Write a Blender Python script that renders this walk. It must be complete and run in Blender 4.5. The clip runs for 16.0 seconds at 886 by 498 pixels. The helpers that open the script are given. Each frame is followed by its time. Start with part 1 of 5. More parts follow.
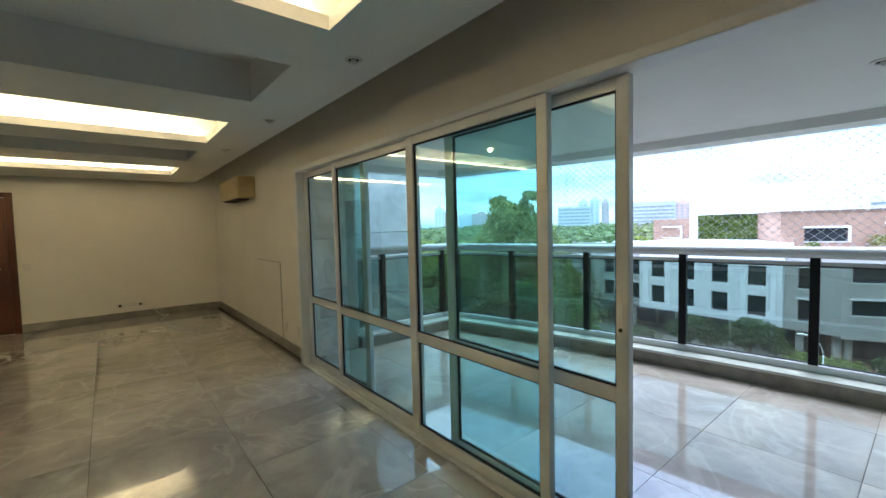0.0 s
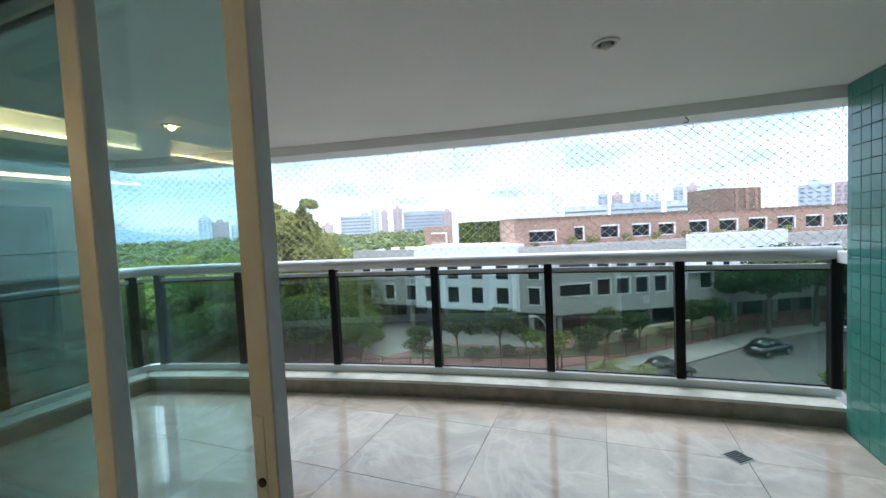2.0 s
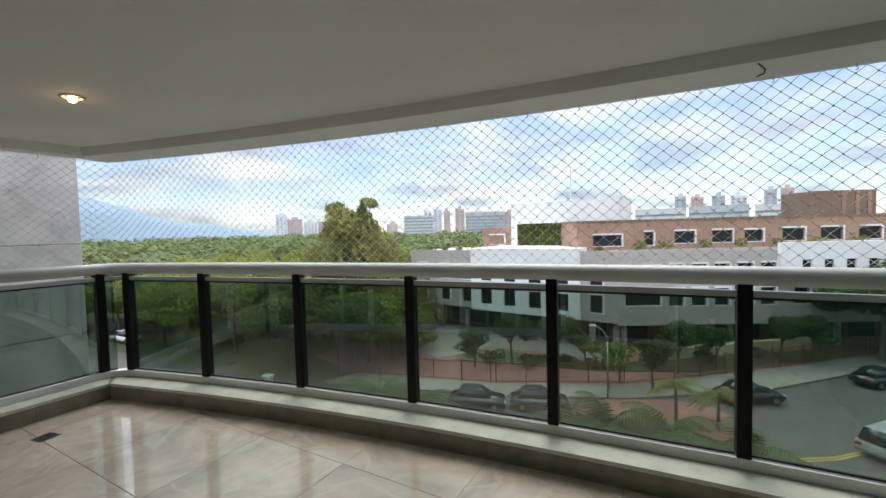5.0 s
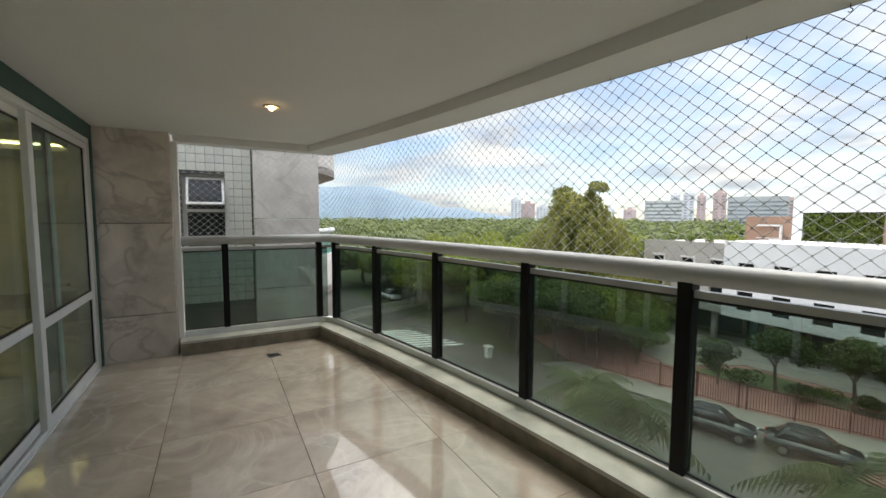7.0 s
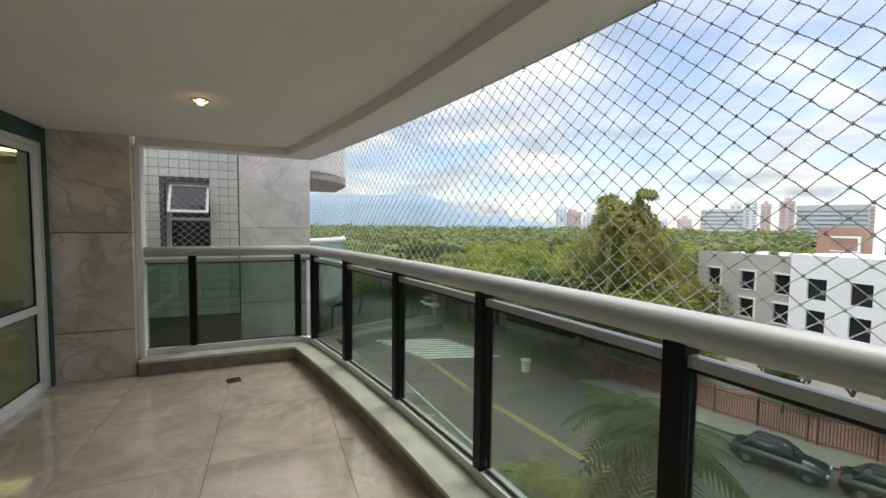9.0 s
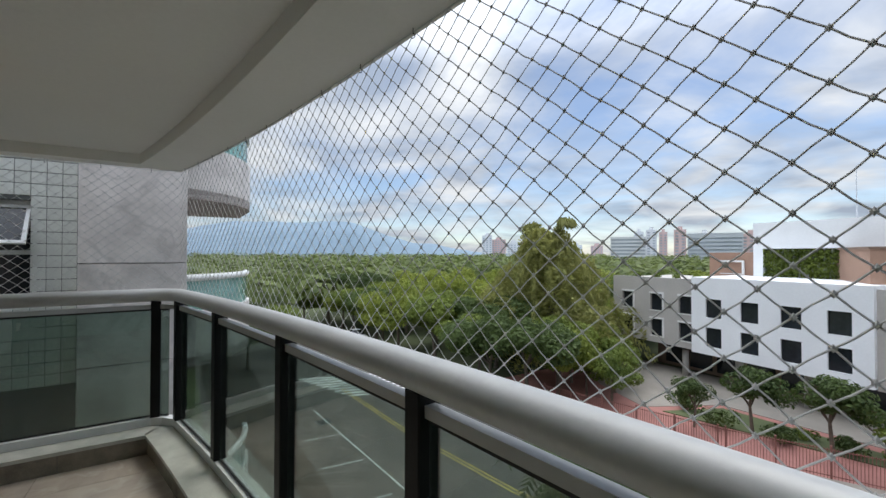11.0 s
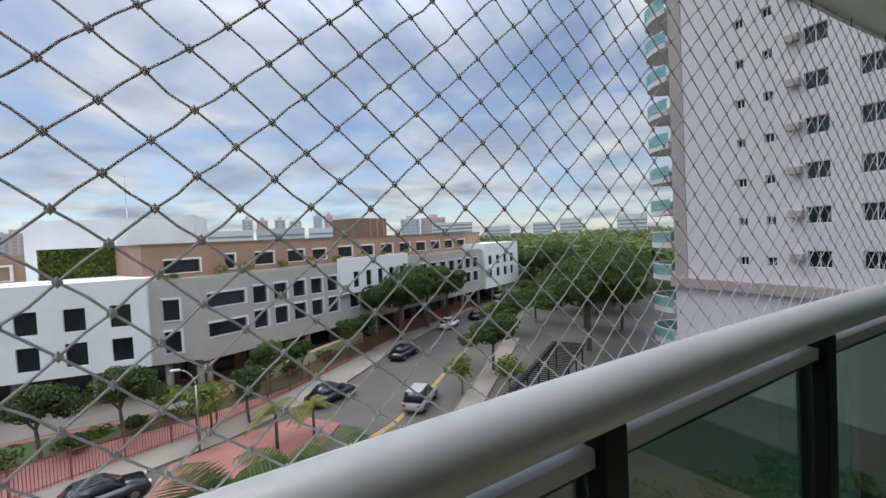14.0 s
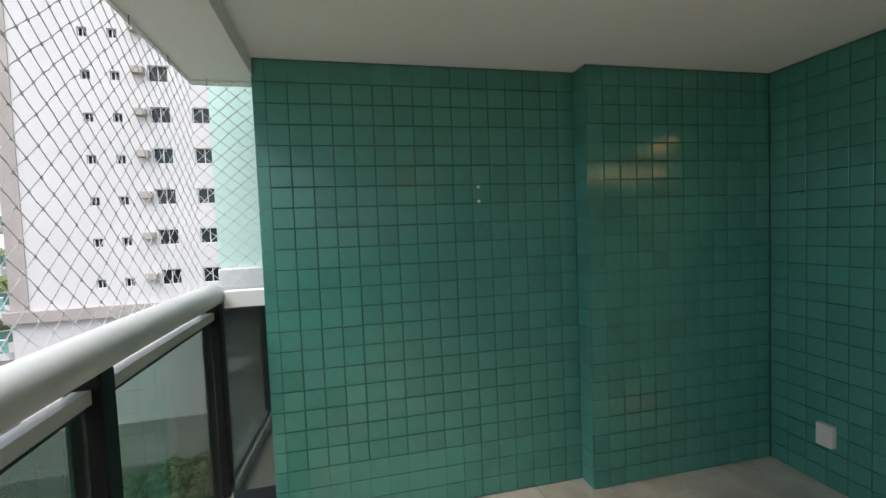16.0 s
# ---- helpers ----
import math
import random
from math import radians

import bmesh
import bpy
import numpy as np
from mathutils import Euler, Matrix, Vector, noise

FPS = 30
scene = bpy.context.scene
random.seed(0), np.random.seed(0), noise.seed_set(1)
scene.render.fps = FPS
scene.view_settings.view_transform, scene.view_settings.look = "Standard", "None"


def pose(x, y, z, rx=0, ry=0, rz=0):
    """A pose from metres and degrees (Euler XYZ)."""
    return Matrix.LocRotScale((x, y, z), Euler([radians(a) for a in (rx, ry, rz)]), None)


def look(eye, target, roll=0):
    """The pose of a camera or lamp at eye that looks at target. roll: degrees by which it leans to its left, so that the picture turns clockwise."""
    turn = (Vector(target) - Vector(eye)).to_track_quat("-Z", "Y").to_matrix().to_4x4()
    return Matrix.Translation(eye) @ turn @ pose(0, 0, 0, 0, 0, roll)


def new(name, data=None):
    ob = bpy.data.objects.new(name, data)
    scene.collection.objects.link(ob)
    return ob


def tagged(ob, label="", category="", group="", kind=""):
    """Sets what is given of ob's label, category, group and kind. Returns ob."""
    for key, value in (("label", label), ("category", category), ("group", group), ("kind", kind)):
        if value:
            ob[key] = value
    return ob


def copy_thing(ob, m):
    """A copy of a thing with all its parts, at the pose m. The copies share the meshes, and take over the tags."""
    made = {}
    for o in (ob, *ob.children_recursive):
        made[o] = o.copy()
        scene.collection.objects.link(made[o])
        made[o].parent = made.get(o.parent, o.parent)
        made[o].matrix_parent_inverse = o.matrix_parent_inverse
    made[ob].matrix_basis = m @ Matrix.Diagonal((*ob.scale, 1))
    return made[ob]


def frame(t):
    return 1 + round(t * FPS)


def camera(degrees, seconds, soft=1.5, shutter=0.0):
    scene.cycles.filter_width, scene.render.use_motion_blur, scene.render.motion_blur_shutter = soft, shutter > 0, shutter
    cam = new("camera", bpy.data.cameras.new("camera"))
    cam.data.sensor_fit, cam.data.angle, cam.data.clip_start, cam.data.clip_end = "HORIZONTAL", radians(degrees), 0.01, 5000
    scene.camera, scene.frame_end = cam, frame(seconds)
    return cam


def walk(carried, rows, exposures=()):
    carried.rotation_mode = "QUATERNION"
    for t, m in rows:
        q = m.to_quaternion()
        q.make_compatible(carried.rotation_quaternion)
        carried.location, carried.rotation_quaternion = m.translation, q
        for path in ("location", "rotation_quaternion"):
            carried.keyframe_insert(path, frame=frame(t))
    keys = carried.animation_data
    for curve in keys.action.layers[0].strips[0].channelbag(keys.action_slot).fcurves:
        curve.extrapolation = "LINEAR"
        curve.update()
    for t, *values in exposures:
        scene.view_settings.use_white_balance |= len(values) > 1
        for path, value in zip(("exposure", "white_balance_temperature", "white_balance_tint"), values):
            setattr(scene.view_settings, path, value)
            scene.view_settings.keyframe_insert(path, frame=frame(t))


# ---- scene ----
cam = camera(94.6, 16.0)
PATH = [
    (0, (0.56, -1.597, 1.499), (-0.983, -0.328, 1.39), -1.4),
    (0.5, (0.452, -1.289, 1.502), (-0.957, 0.126, 1.387), -1.7),
    (1, (0.371, -0.991, 1.496), (-0.844, 0.595, 1.388), -2.1),
    (1.5, (0.294, -0.72, 1.511), (-0.678, 1.025, 1.404), -2.5),
    (2, (0.309, -0.477, 1.504), (-0.407, 1.388, 1.401), -2.7),
    (2.5, (0.357, -0.257, 1.532), (-0.129, 1.68, 1.429), -3.0),
    (3, (0.39, -0.077, 1.522), (0.045, 1.89, 1.422), -3.0),
    (3.2, (0.385, -0.002, 1.528), (0.069, 1.97, 1.435), -2.9),
    (5.5, (0.665, 0.685, 1.456), (-0.589, 2.24, 1.353), -0.9),
    (6, (0.769, 0.859, 1.44), (-0.709, 2.201, 1.317), -0.4),
    (6.5, (0.902, 1.019, 1.432), (-0.738, 2.154, 1.29), -0.0),
    (7, (1.009, 1.181, 1.451), (-0.738, 2.142, 1.3), 0.2),
    (7.5, (0.999, 1.365, 1.471), (-0.805, 2.216, 1.321), 0.4),
    (8, (0.934, 1.582, 1.488), (-0.895, 2.378, 1.349), 0.4),
    (8.2, (0.916, 1.672, 1.488), (-0.923, 2.448, 1.357), 0.4),
    (10.5, (0.083, 2.396, 1.518), (-1.715, 3.27, 1.516), 0.1),
    (11, (-0.117, 2.435, 1.533), (-1.801, 3.515, 1.557), 0.1),
    (11.5, (-0.305, 2.409, 1.517), (-1.767, 3.773, 1.565), -0.8),
    (12, (-0.427, 2.385, 1.532), (-1.542, 4.045, 1.573), -1.5),
    (12.5, (-0.52, 2.445, 1.536), (-1.189, 4.33, 1.547), -2.2),
    (13, (-0.585, 2.5, 1.552), (-0.76, 4.493, 1.527), -2.5),
    (13.5, (-0.64, 2.55, 1.524), (-0.29, 4.518, 1.473), -2.7),
    (14, (-0.69, 2.575, 1.51), (0.187, 4.371, 1.451), -2.8),
    (14.5, (-0.693, 2.607, 1.496), (0.684, 4.057, 1.441), -2.9),
    (15, (-0.629, 2.611, 1.477), (1.144, 3.535, 1.421), -2.9),
    (15.5, (-0.445, 2.602, 1.461), (1.536, 2.864, 1.392), -2.7),
    (16, (-0.262, 2.554, 1.466), (1.691, 2.133, 1.373), -2.3),
]
walk(cam, [(t, look(eye, target, roll)) for t, eye, target, roll in PATH], [(0, 2.25, 5350, 10), (1.5, 2.05, 5700, 10), (3.2, 1.43, 6200, 10), (5.5, 1.22, 6950, 10), (8.2, 1.3, 7350, 10), (10.5, 0.85, 6700, 10), (12, 0.66, 6500, 10), (13.3, 0.6, 6500, 10), (14.5, 0.58, 6700, 10), (15.5, 0.84, 6800, 10), (16, 1.8, 6900, 10)])

# ---- world, sun, exposure ----
SUN_EL, SUN_AZ = 56.0, -18.0
world = bpy.data.worlds.new("sky")
scene.world = world
world.use_nodes = True
wn, wl = world.node_tree.nodes, world.node_tree.links
wn.clear()
sky = wn.new("ShaderNodeTexSky")
sky.sky_type, sky.sun_disc = "NISHITA", False
sky.sun_elevation, sky.sun_rotation = radians(SUN_EL), radians(SUN_AZ)
sky.air_density, sky.dust_density = 0.85, 0.2
sky.ozone_density = 2.6
geo = wn.new("ShaderNodeTexCoord")
sep = wn.new("ShaderNodeSeparateXYZ")
wl.new(geo.outputs["Generated"], sep.inputs[0])


def wmath(op, a, b):
    n = wn.new("ShaderNodeMath")
    n.operation = op
    for i, v in enumerate((a, b)):
        if isinstance(v, (int, float)):
            n.inputs[i].default_value = v
        else:
            wl.new(v, n.inputs[i])
    return n.outputs[0]


up = wmath("ADD", wmath("MAXIMUM", sep.outputs[2], 0.0), 0.16)
flat = wn.new("ShaderNodeCombineXYZ")
wl.new(wmath("DIVIDE", sep.outputs[0], up), flat.inputs[0])
wl.new(wmath("DIVIDE", sep.outputs[1], up), flat.inputs[1])
cloud = wn.new("ShaderNodeTexNoise")
cloud.inputs["Scale"].default_value, cloud.inputs["Detail"].default_value = 0.95, 9
cloud.inputs["Roughness"].default_value, cloud.inputs["Distortion"].default_value = 0.56, 0.55
wl.new(flat.outputs[0], cloud.inputs["Vector"])
cover = wn.new("ShaderNodeValToRGB")
cover.color_ramp.elements[0].position, cover.color_ramp.elements[1].position = 0.38, 0.62
cover.color_ramp.elements[0].color = (0.16, 0.16, 0.16, 1)
cover.color_ramp.elements[1].color = (0.97, 0.97, 0.97, 1)
wl.new(cloud.outputs["Fac"], cover.inputs["Fac"])
shade = wn.new("ShaderNodeTexNoise")
shade.inputs["Scale"].default_value, shade.inputs["Detail"].default_value = 1.7, 7
shade.inputs["Distortion"].default_value = 0.4
wl.new(flat.outputs[0], shade.inputs["Vector"])
tone = wn.new("ShaderNodeValToRGB")
tone.color_ramp.elements[0].position, tone.color_ramp.elements[1].position = 0.36, 0.64
tone.color_ramp.elements[0].color = (3.5, 4.1, 5.1, 1)
tone.color_ramp.elements[1].color = (7.5, 7.8, 8.1, 1)
wl.new(shade.outputs["Fac"], tone.inputs["Fac"])
lift = wn.new("ShaderNodeVectorMath")
lift.operation = "SCALE"
wl.new(tone.outputs["Color"], lift.inputs[0])
wl.new(wmath("ADD", wmath("ADD", 0.76, wmath("MULTIPLY", sep.outputs[2], 0.6)), wmath("MULTIPLY", wmath("MAXIMUM", wmath("SUBTRACT", sep.outputs[2], 0.42), 0.0), 9.5)), lift.inputs["Scale"])
mixsky = wn.new("ShaderNodeMix")
mixsky.data_type = "RGBA"
wl.new(cover.outputs["Color"], mixsky.inputs[0])
wl.new(sky.outputs["Color"], mixsky.inputs[6])
wl.new(lift.outputs[0], mixsky.inputs[7])
back = wn.new("ShaderNodeBackground")
back.inputs["Strength"].default_value = 0.077
wl.new(mixsky.outputs[2], back.inputs["Color"])
wout = wn.new("ShaderNodeOutputWorld")
wl.new(back.outputs[0], wout.inputs["Surface"])

sun = new("sun", bpy.data.lights.new("sun", "SUN"))
sun.data.energy, sun.data.angle, sun.data.color = 0.95, radians(38), (1.0, 0.97, 0.92)
sun_dir = Vector((math.sin(radians(SUN_AZ)) * math.cos(radians(SUN_EL)), math.cos(radians(SUN_AZ)) * math.cos(radians(SUN_EL)), math.sin(radians(SUN_EL))))
sun.matrix_world = look((0, 0, 60), Vector((0, 0, 60)) - sun_dir)


# ---- materials ----
def node_mat(name):
    m = bpy.data.materials.new(name)
    m.use_nodes = True
    return m, m.node_tree.nodes, m.node_tree.links, m.node_tree.nodes["Principled BSDF"]


def paint(name, color, rough=0.5, metal=0.0, var=0.12, scale=6.0, fine=60.0, bump=0.05, spec=0.5, vary=0.0, emit=0.0, island=False):
    """A surface with two scales of variation, fine relief and, for pieces, a random tone."""
    m, n, l, b = node_mat(name)
    co = n.new("ShaderNodeTexCoord")
    big, small = n.new("ShaderNodeTexNoise"), n.new("ShaderNodeTexNoise")
    big.inputs["Scale"].default_value, big.inputs["Detail"].default_value = scale, 5
    small.inputs["Scale"].default_value, small.inputs["Detail"].default_value = fine, 4
    l.new(co.outputs["Object"], big.inputs["Vector"])
    l.new(co.outputs["Object"], small.inputs["Vector"])
    add = n.new("ShaderNodeMath")
    add.operation = "MULTIPLY_ADD"
    add.inputs[1].default_value = 0.45
    l.new(small.outputs["Fac"], add.inputs[0])
    l.new(big.outputs["Fac"], add.inputs[2])
    last = add.outputs[0]
    if vary:
        info = n.new("ShaderNodeNewGeometry") if island else n.new("ShaderNodeObjectInfo")
        va = n.new("ShaderNodeMath")
        va.operation = "MULTIPLY_ADD"
        va.inputs[1].default_value = vary
        l.new(info.outputs["Random Per Island" if island else "Random"], va.inputs[0])
        l.new(last, va.inputs[2])
        last = va.outputs[0]
    ramp = n.new("ShaderNodeValToRGB")
    ramp.color_ramp.elements[0].position, ramp.color_ramp.elements[1].position = 0.4, 1.05 + vary
    ramp.color_ramp.elements[0].color = (*[c * (1 - var) for c in color], 1)
    ramp.color_ramp.elements[1].color = (*[min(1, c * (1 + var)) for c in color], 1)
    l.new(last, ramp.inputs["Fac"])
    l.new(ramp.outputs["Color"], b.inputs["Base Color"])
    b.inputs["Roughness"].default_value, b.inputs["Metallic"].default_value = rough, metal
    b.inputs["Specular IOR Level"].default_value = spec
    if bump:
        bp = n.new("ShaderNodeBump")
        bp.inputs["Strength"].default_value, bp.inputs["Distance"].default_value = bump, 0.01
        l.new(small.outputs["Fac"], bp.inputs["Height"])
        l.new(bp.outputs["Normal"], b.inputs["Normal"])
    if emit:
        b.inputs["Emission Color"].default_value, b.inputs["Emission Strength"].default_value = (*color, 1), emit
    return m


def marble(name, base, vein, rough, scale=2.2, contrast=0.5, shift=True, coat=0.0):
    """Polished or honed stone: cloudy ground, thin winding veins, each slab cut from another place."""
    m, n, l, b = node_mat(name)
    co, info = n.new("ShaderNodeTexCoord"), n.new("ShaderNodeObjectInfo")
    off = n.new("ShaderNodeVectorMath")
    off.operation = "ADD"
    mul = n.new("ShaderNodeMath")
    mul.operation = "MULTIPLY"
    mul.inputs[1].default_value = 57.0 if shift else 0.0
    l.new(info.outputs["Random"], mul.inputs[0])
    l.new(co.outputs["Object"], off.inputs[0])
    l.new(mul.outputs[0], off.inputs[1])
    cl = n.new("ShaderNodeTexNoise")
    cl.inputs["Scale"].default_value, cl.inputs["Detail"].default_value = scale, 8
    cl.inputs["Roughness"].default_value, cl.inputs["Distortion"].default_value = 0.66, 0.7
    l.new(off.outputs[0], cl.inputs["Vector"])
    ve = n.new("ShaderNodeTexNoise")
    ve.inputs["Scale"].default_value, ve.inputs["Detail"].default_value, ve.inputs["Distortion"].default_value = scale * 0.8, 5, 1.2
    l.new(off.outputs[0], ve.inputs["Vector"])
    vr = n.new("ShaderNodeValToRGB")
    e = vr.color_ramp.elements
    e[0].position, e[1].position = 0.47, 0.53
    e[0].color, e[1].color = (0, 0, 0, 1), (0, 0, 0, 1)
    mid = e.new(0.5)
    mid.color = (contrast, contrast, contrast, 1)
    l.new(ve.outputs["Fac"], vr.inputs["Fac"])
    r = n.new("ShaderNodeValToRGB")
    r.color_ramp.elements[0].position, r.color_ramp.elements[1].position = 0.33, 0.7
    r.color_ramp.elements[0].color = (*[c * 0.72 for c in base], 1)
    r.color_ramp.elements[1].color = (*[min(1, c * 1.2) for c in base], 1)
    l.new(cl.outputs["Fac"], r.inputs["Fac"])
    mx = n.new("ShaderNodeMix")
    mx.data_type = "RGBA"
    l.new(vr.outputs["Color"], mx.inputs[0])
    l.new(r.outputs["Color"], mx.inputs[6])
    mx.inputs[7].default_value = (*vein, 1)
    l.new(mx.outputs[2], b.inputs["Base Color"])
    rr = n.new("ShaderNodeMapRange")
    rr.inputs["To Min"].default_value, rr.inputs["To Max"].default_value = rough * 0.7, rough * 1.5
    l.new(cl.outputs["Fac"], rr.inputs["Value"])
    l.new(rr.outputs[0], b.inputs["Roughness"])
    b.inputs["Coat Weight"].default_value, b.inputs["Coat Roughness"].default_value, b.inputs["Coat IOR"].default_value = coat, 0.035, 1.75
    return m


def glass(name, tint, gloss_rough=0.0, gloss=0.05, haze=0.0, haze_color=(0.5, 0.6, 0.6)):
    """Thin tinted pane: lets tinted light through and mirrors by Fresnel; haze is dust on it."""
    m, n, l, b = node_mat(name)
    n.remove(b)
    out = n["Material Output"]
    tr, gl, lw, mx = n.new("ShaderNodeBsdfTransparent"), n.new("ShaderNodeBsdfGlossy"), n.new("ShaderNodeLayerWeight"), n.new("ShaderNodeMixShader")
    tr.inputs["Color"].default_value = (*tint, 1)
    gl.inputs["Roughness"].default_value = gloss_rough
    lw.inputs["Blend"].default_value = 0.5
    pw, ma = n.new("ShaderNodeMath"), n.new("ShaderNodeMath")
    pw.operation, ma.operation = "POWER", "MULTIPLY_ADD"
    pw.inputs[1].default_value = 4.0
    ma.inputs[1].default_value, ma.inputs[2].default_value = 0.85, gloss
    l.new(lw.outputs["Facing"], pw.inputs[0])
    l.new(pw.outputs[0], ma.inputs[0])
    l.new(ma.outputs[0], mx.inputs[0])
    l.new(gl.outputs[0], mx.inputs[2])
    if haze:
        df, hz, no = n.new("ShaderNodeBsdfDiffuse"), n.new("ShaderNodeMixShader"), n.new("ShaderNodeTexNoise")
        df.inputs["Color"].default_value = (*haze_color, 1)
        no.inputs["Scale"].default_value, no.inputs["Detail"].default_value = 3.0, 6
        mr = n.new("ShaderNodeMapRange")
        mr.inputs["To Min"].default_value, mr.inputs["To Max"].default_value = haze * 0.4, haze * 1.6
        l.new(no.outputs["Fac"], mr.inputs["Value"])
        l.new(mr.outputs[0], hz.inputs[0])
        l.new(tr.outputs[0], hz.inputs[1])
        l.new(df.outputs[0], hz.inputs[2])
        l.new(hz.outputs[0], mx.inputs[1])
    else:
        l.new(tr.outputs[0], mx.inputs[1])
    l.new(mx.outputs[0], out.inputs["Surface"])
    return m


def glow(name, color, strength):
    m, n, l, b = node_mat(name)
    b.inputs["Base Color"].default_value = (*color, 1)
    b.inputs["Emission Color"].default_value, b.inputs["Emission Strength"].default_value = (*color, 1), strength
    return m


def leafy(name, dark, light):
    m, n, l, b = node_mat(name)
    g, r = n.new("ShaderNodeNewGeometry"), n.new("ShaderNodeValToRGB")
    info, ad, co, no = n.new("ShaderNodeObjectInfo"), n.new("ShaderNodeMath"), n.new("ShaderNodeTexCoord"), n.new("ShaderNodeTexNoise")
    no.inputs["Scale"].default_value = 0.35
    l.new(co.outputs["Object"], no.inputs["Vector"])
    ad.operation = "MULTIPLY_ADD"
    ad.inputs[1].default_value = 0.35
    l.new(g.outputs["Random Per Island"], ad.inputs[0])
    a2 = n.new("ShaderNodeMath")
    a2.operation = "MULTIPLY_ADD"
    a2.inputs[1].default_value = 0.3
    l.new(info.outputs["Random"], a2.inputs[0])
    l.new(no.outputs["Fac"], a2.inputs[2])
    l.new(a2.outputs[0], ad.inputs[2])
    r.color_ramp.elements[0].position, r.color_ramp.elements[1].position = 0.35, 1.05
    r.color_ramp.elements[0].color, r.color_ramp.elements[1].color = (*dark, 1), (*light, 1)
    l.new(ad.outputs[0], r.inputs["Fac"])
    l.new(r.outputs["Color"], b.inputs["Base Color"])
    b.inputs["Roughness"].default_value, b.inputs["Specular IOR Level"].default_value = 0.6, 0.25
    tl, mx = n.new("ShaderNodeBsdfTranslucent"), n.new("ShaderNodeMixShader")
    l.new(r.outputs["Color"], tl.inputs["Color"])
    mx.inputs[0].default_value = 0.42
    l.new(b.outputs[0], mx.inputs[1])
    l.new(tl.outputs[0], mx.inputs[2])
    l.new(mx.outputs[0], n["Material Output"].inputs["Surface"])
    return m


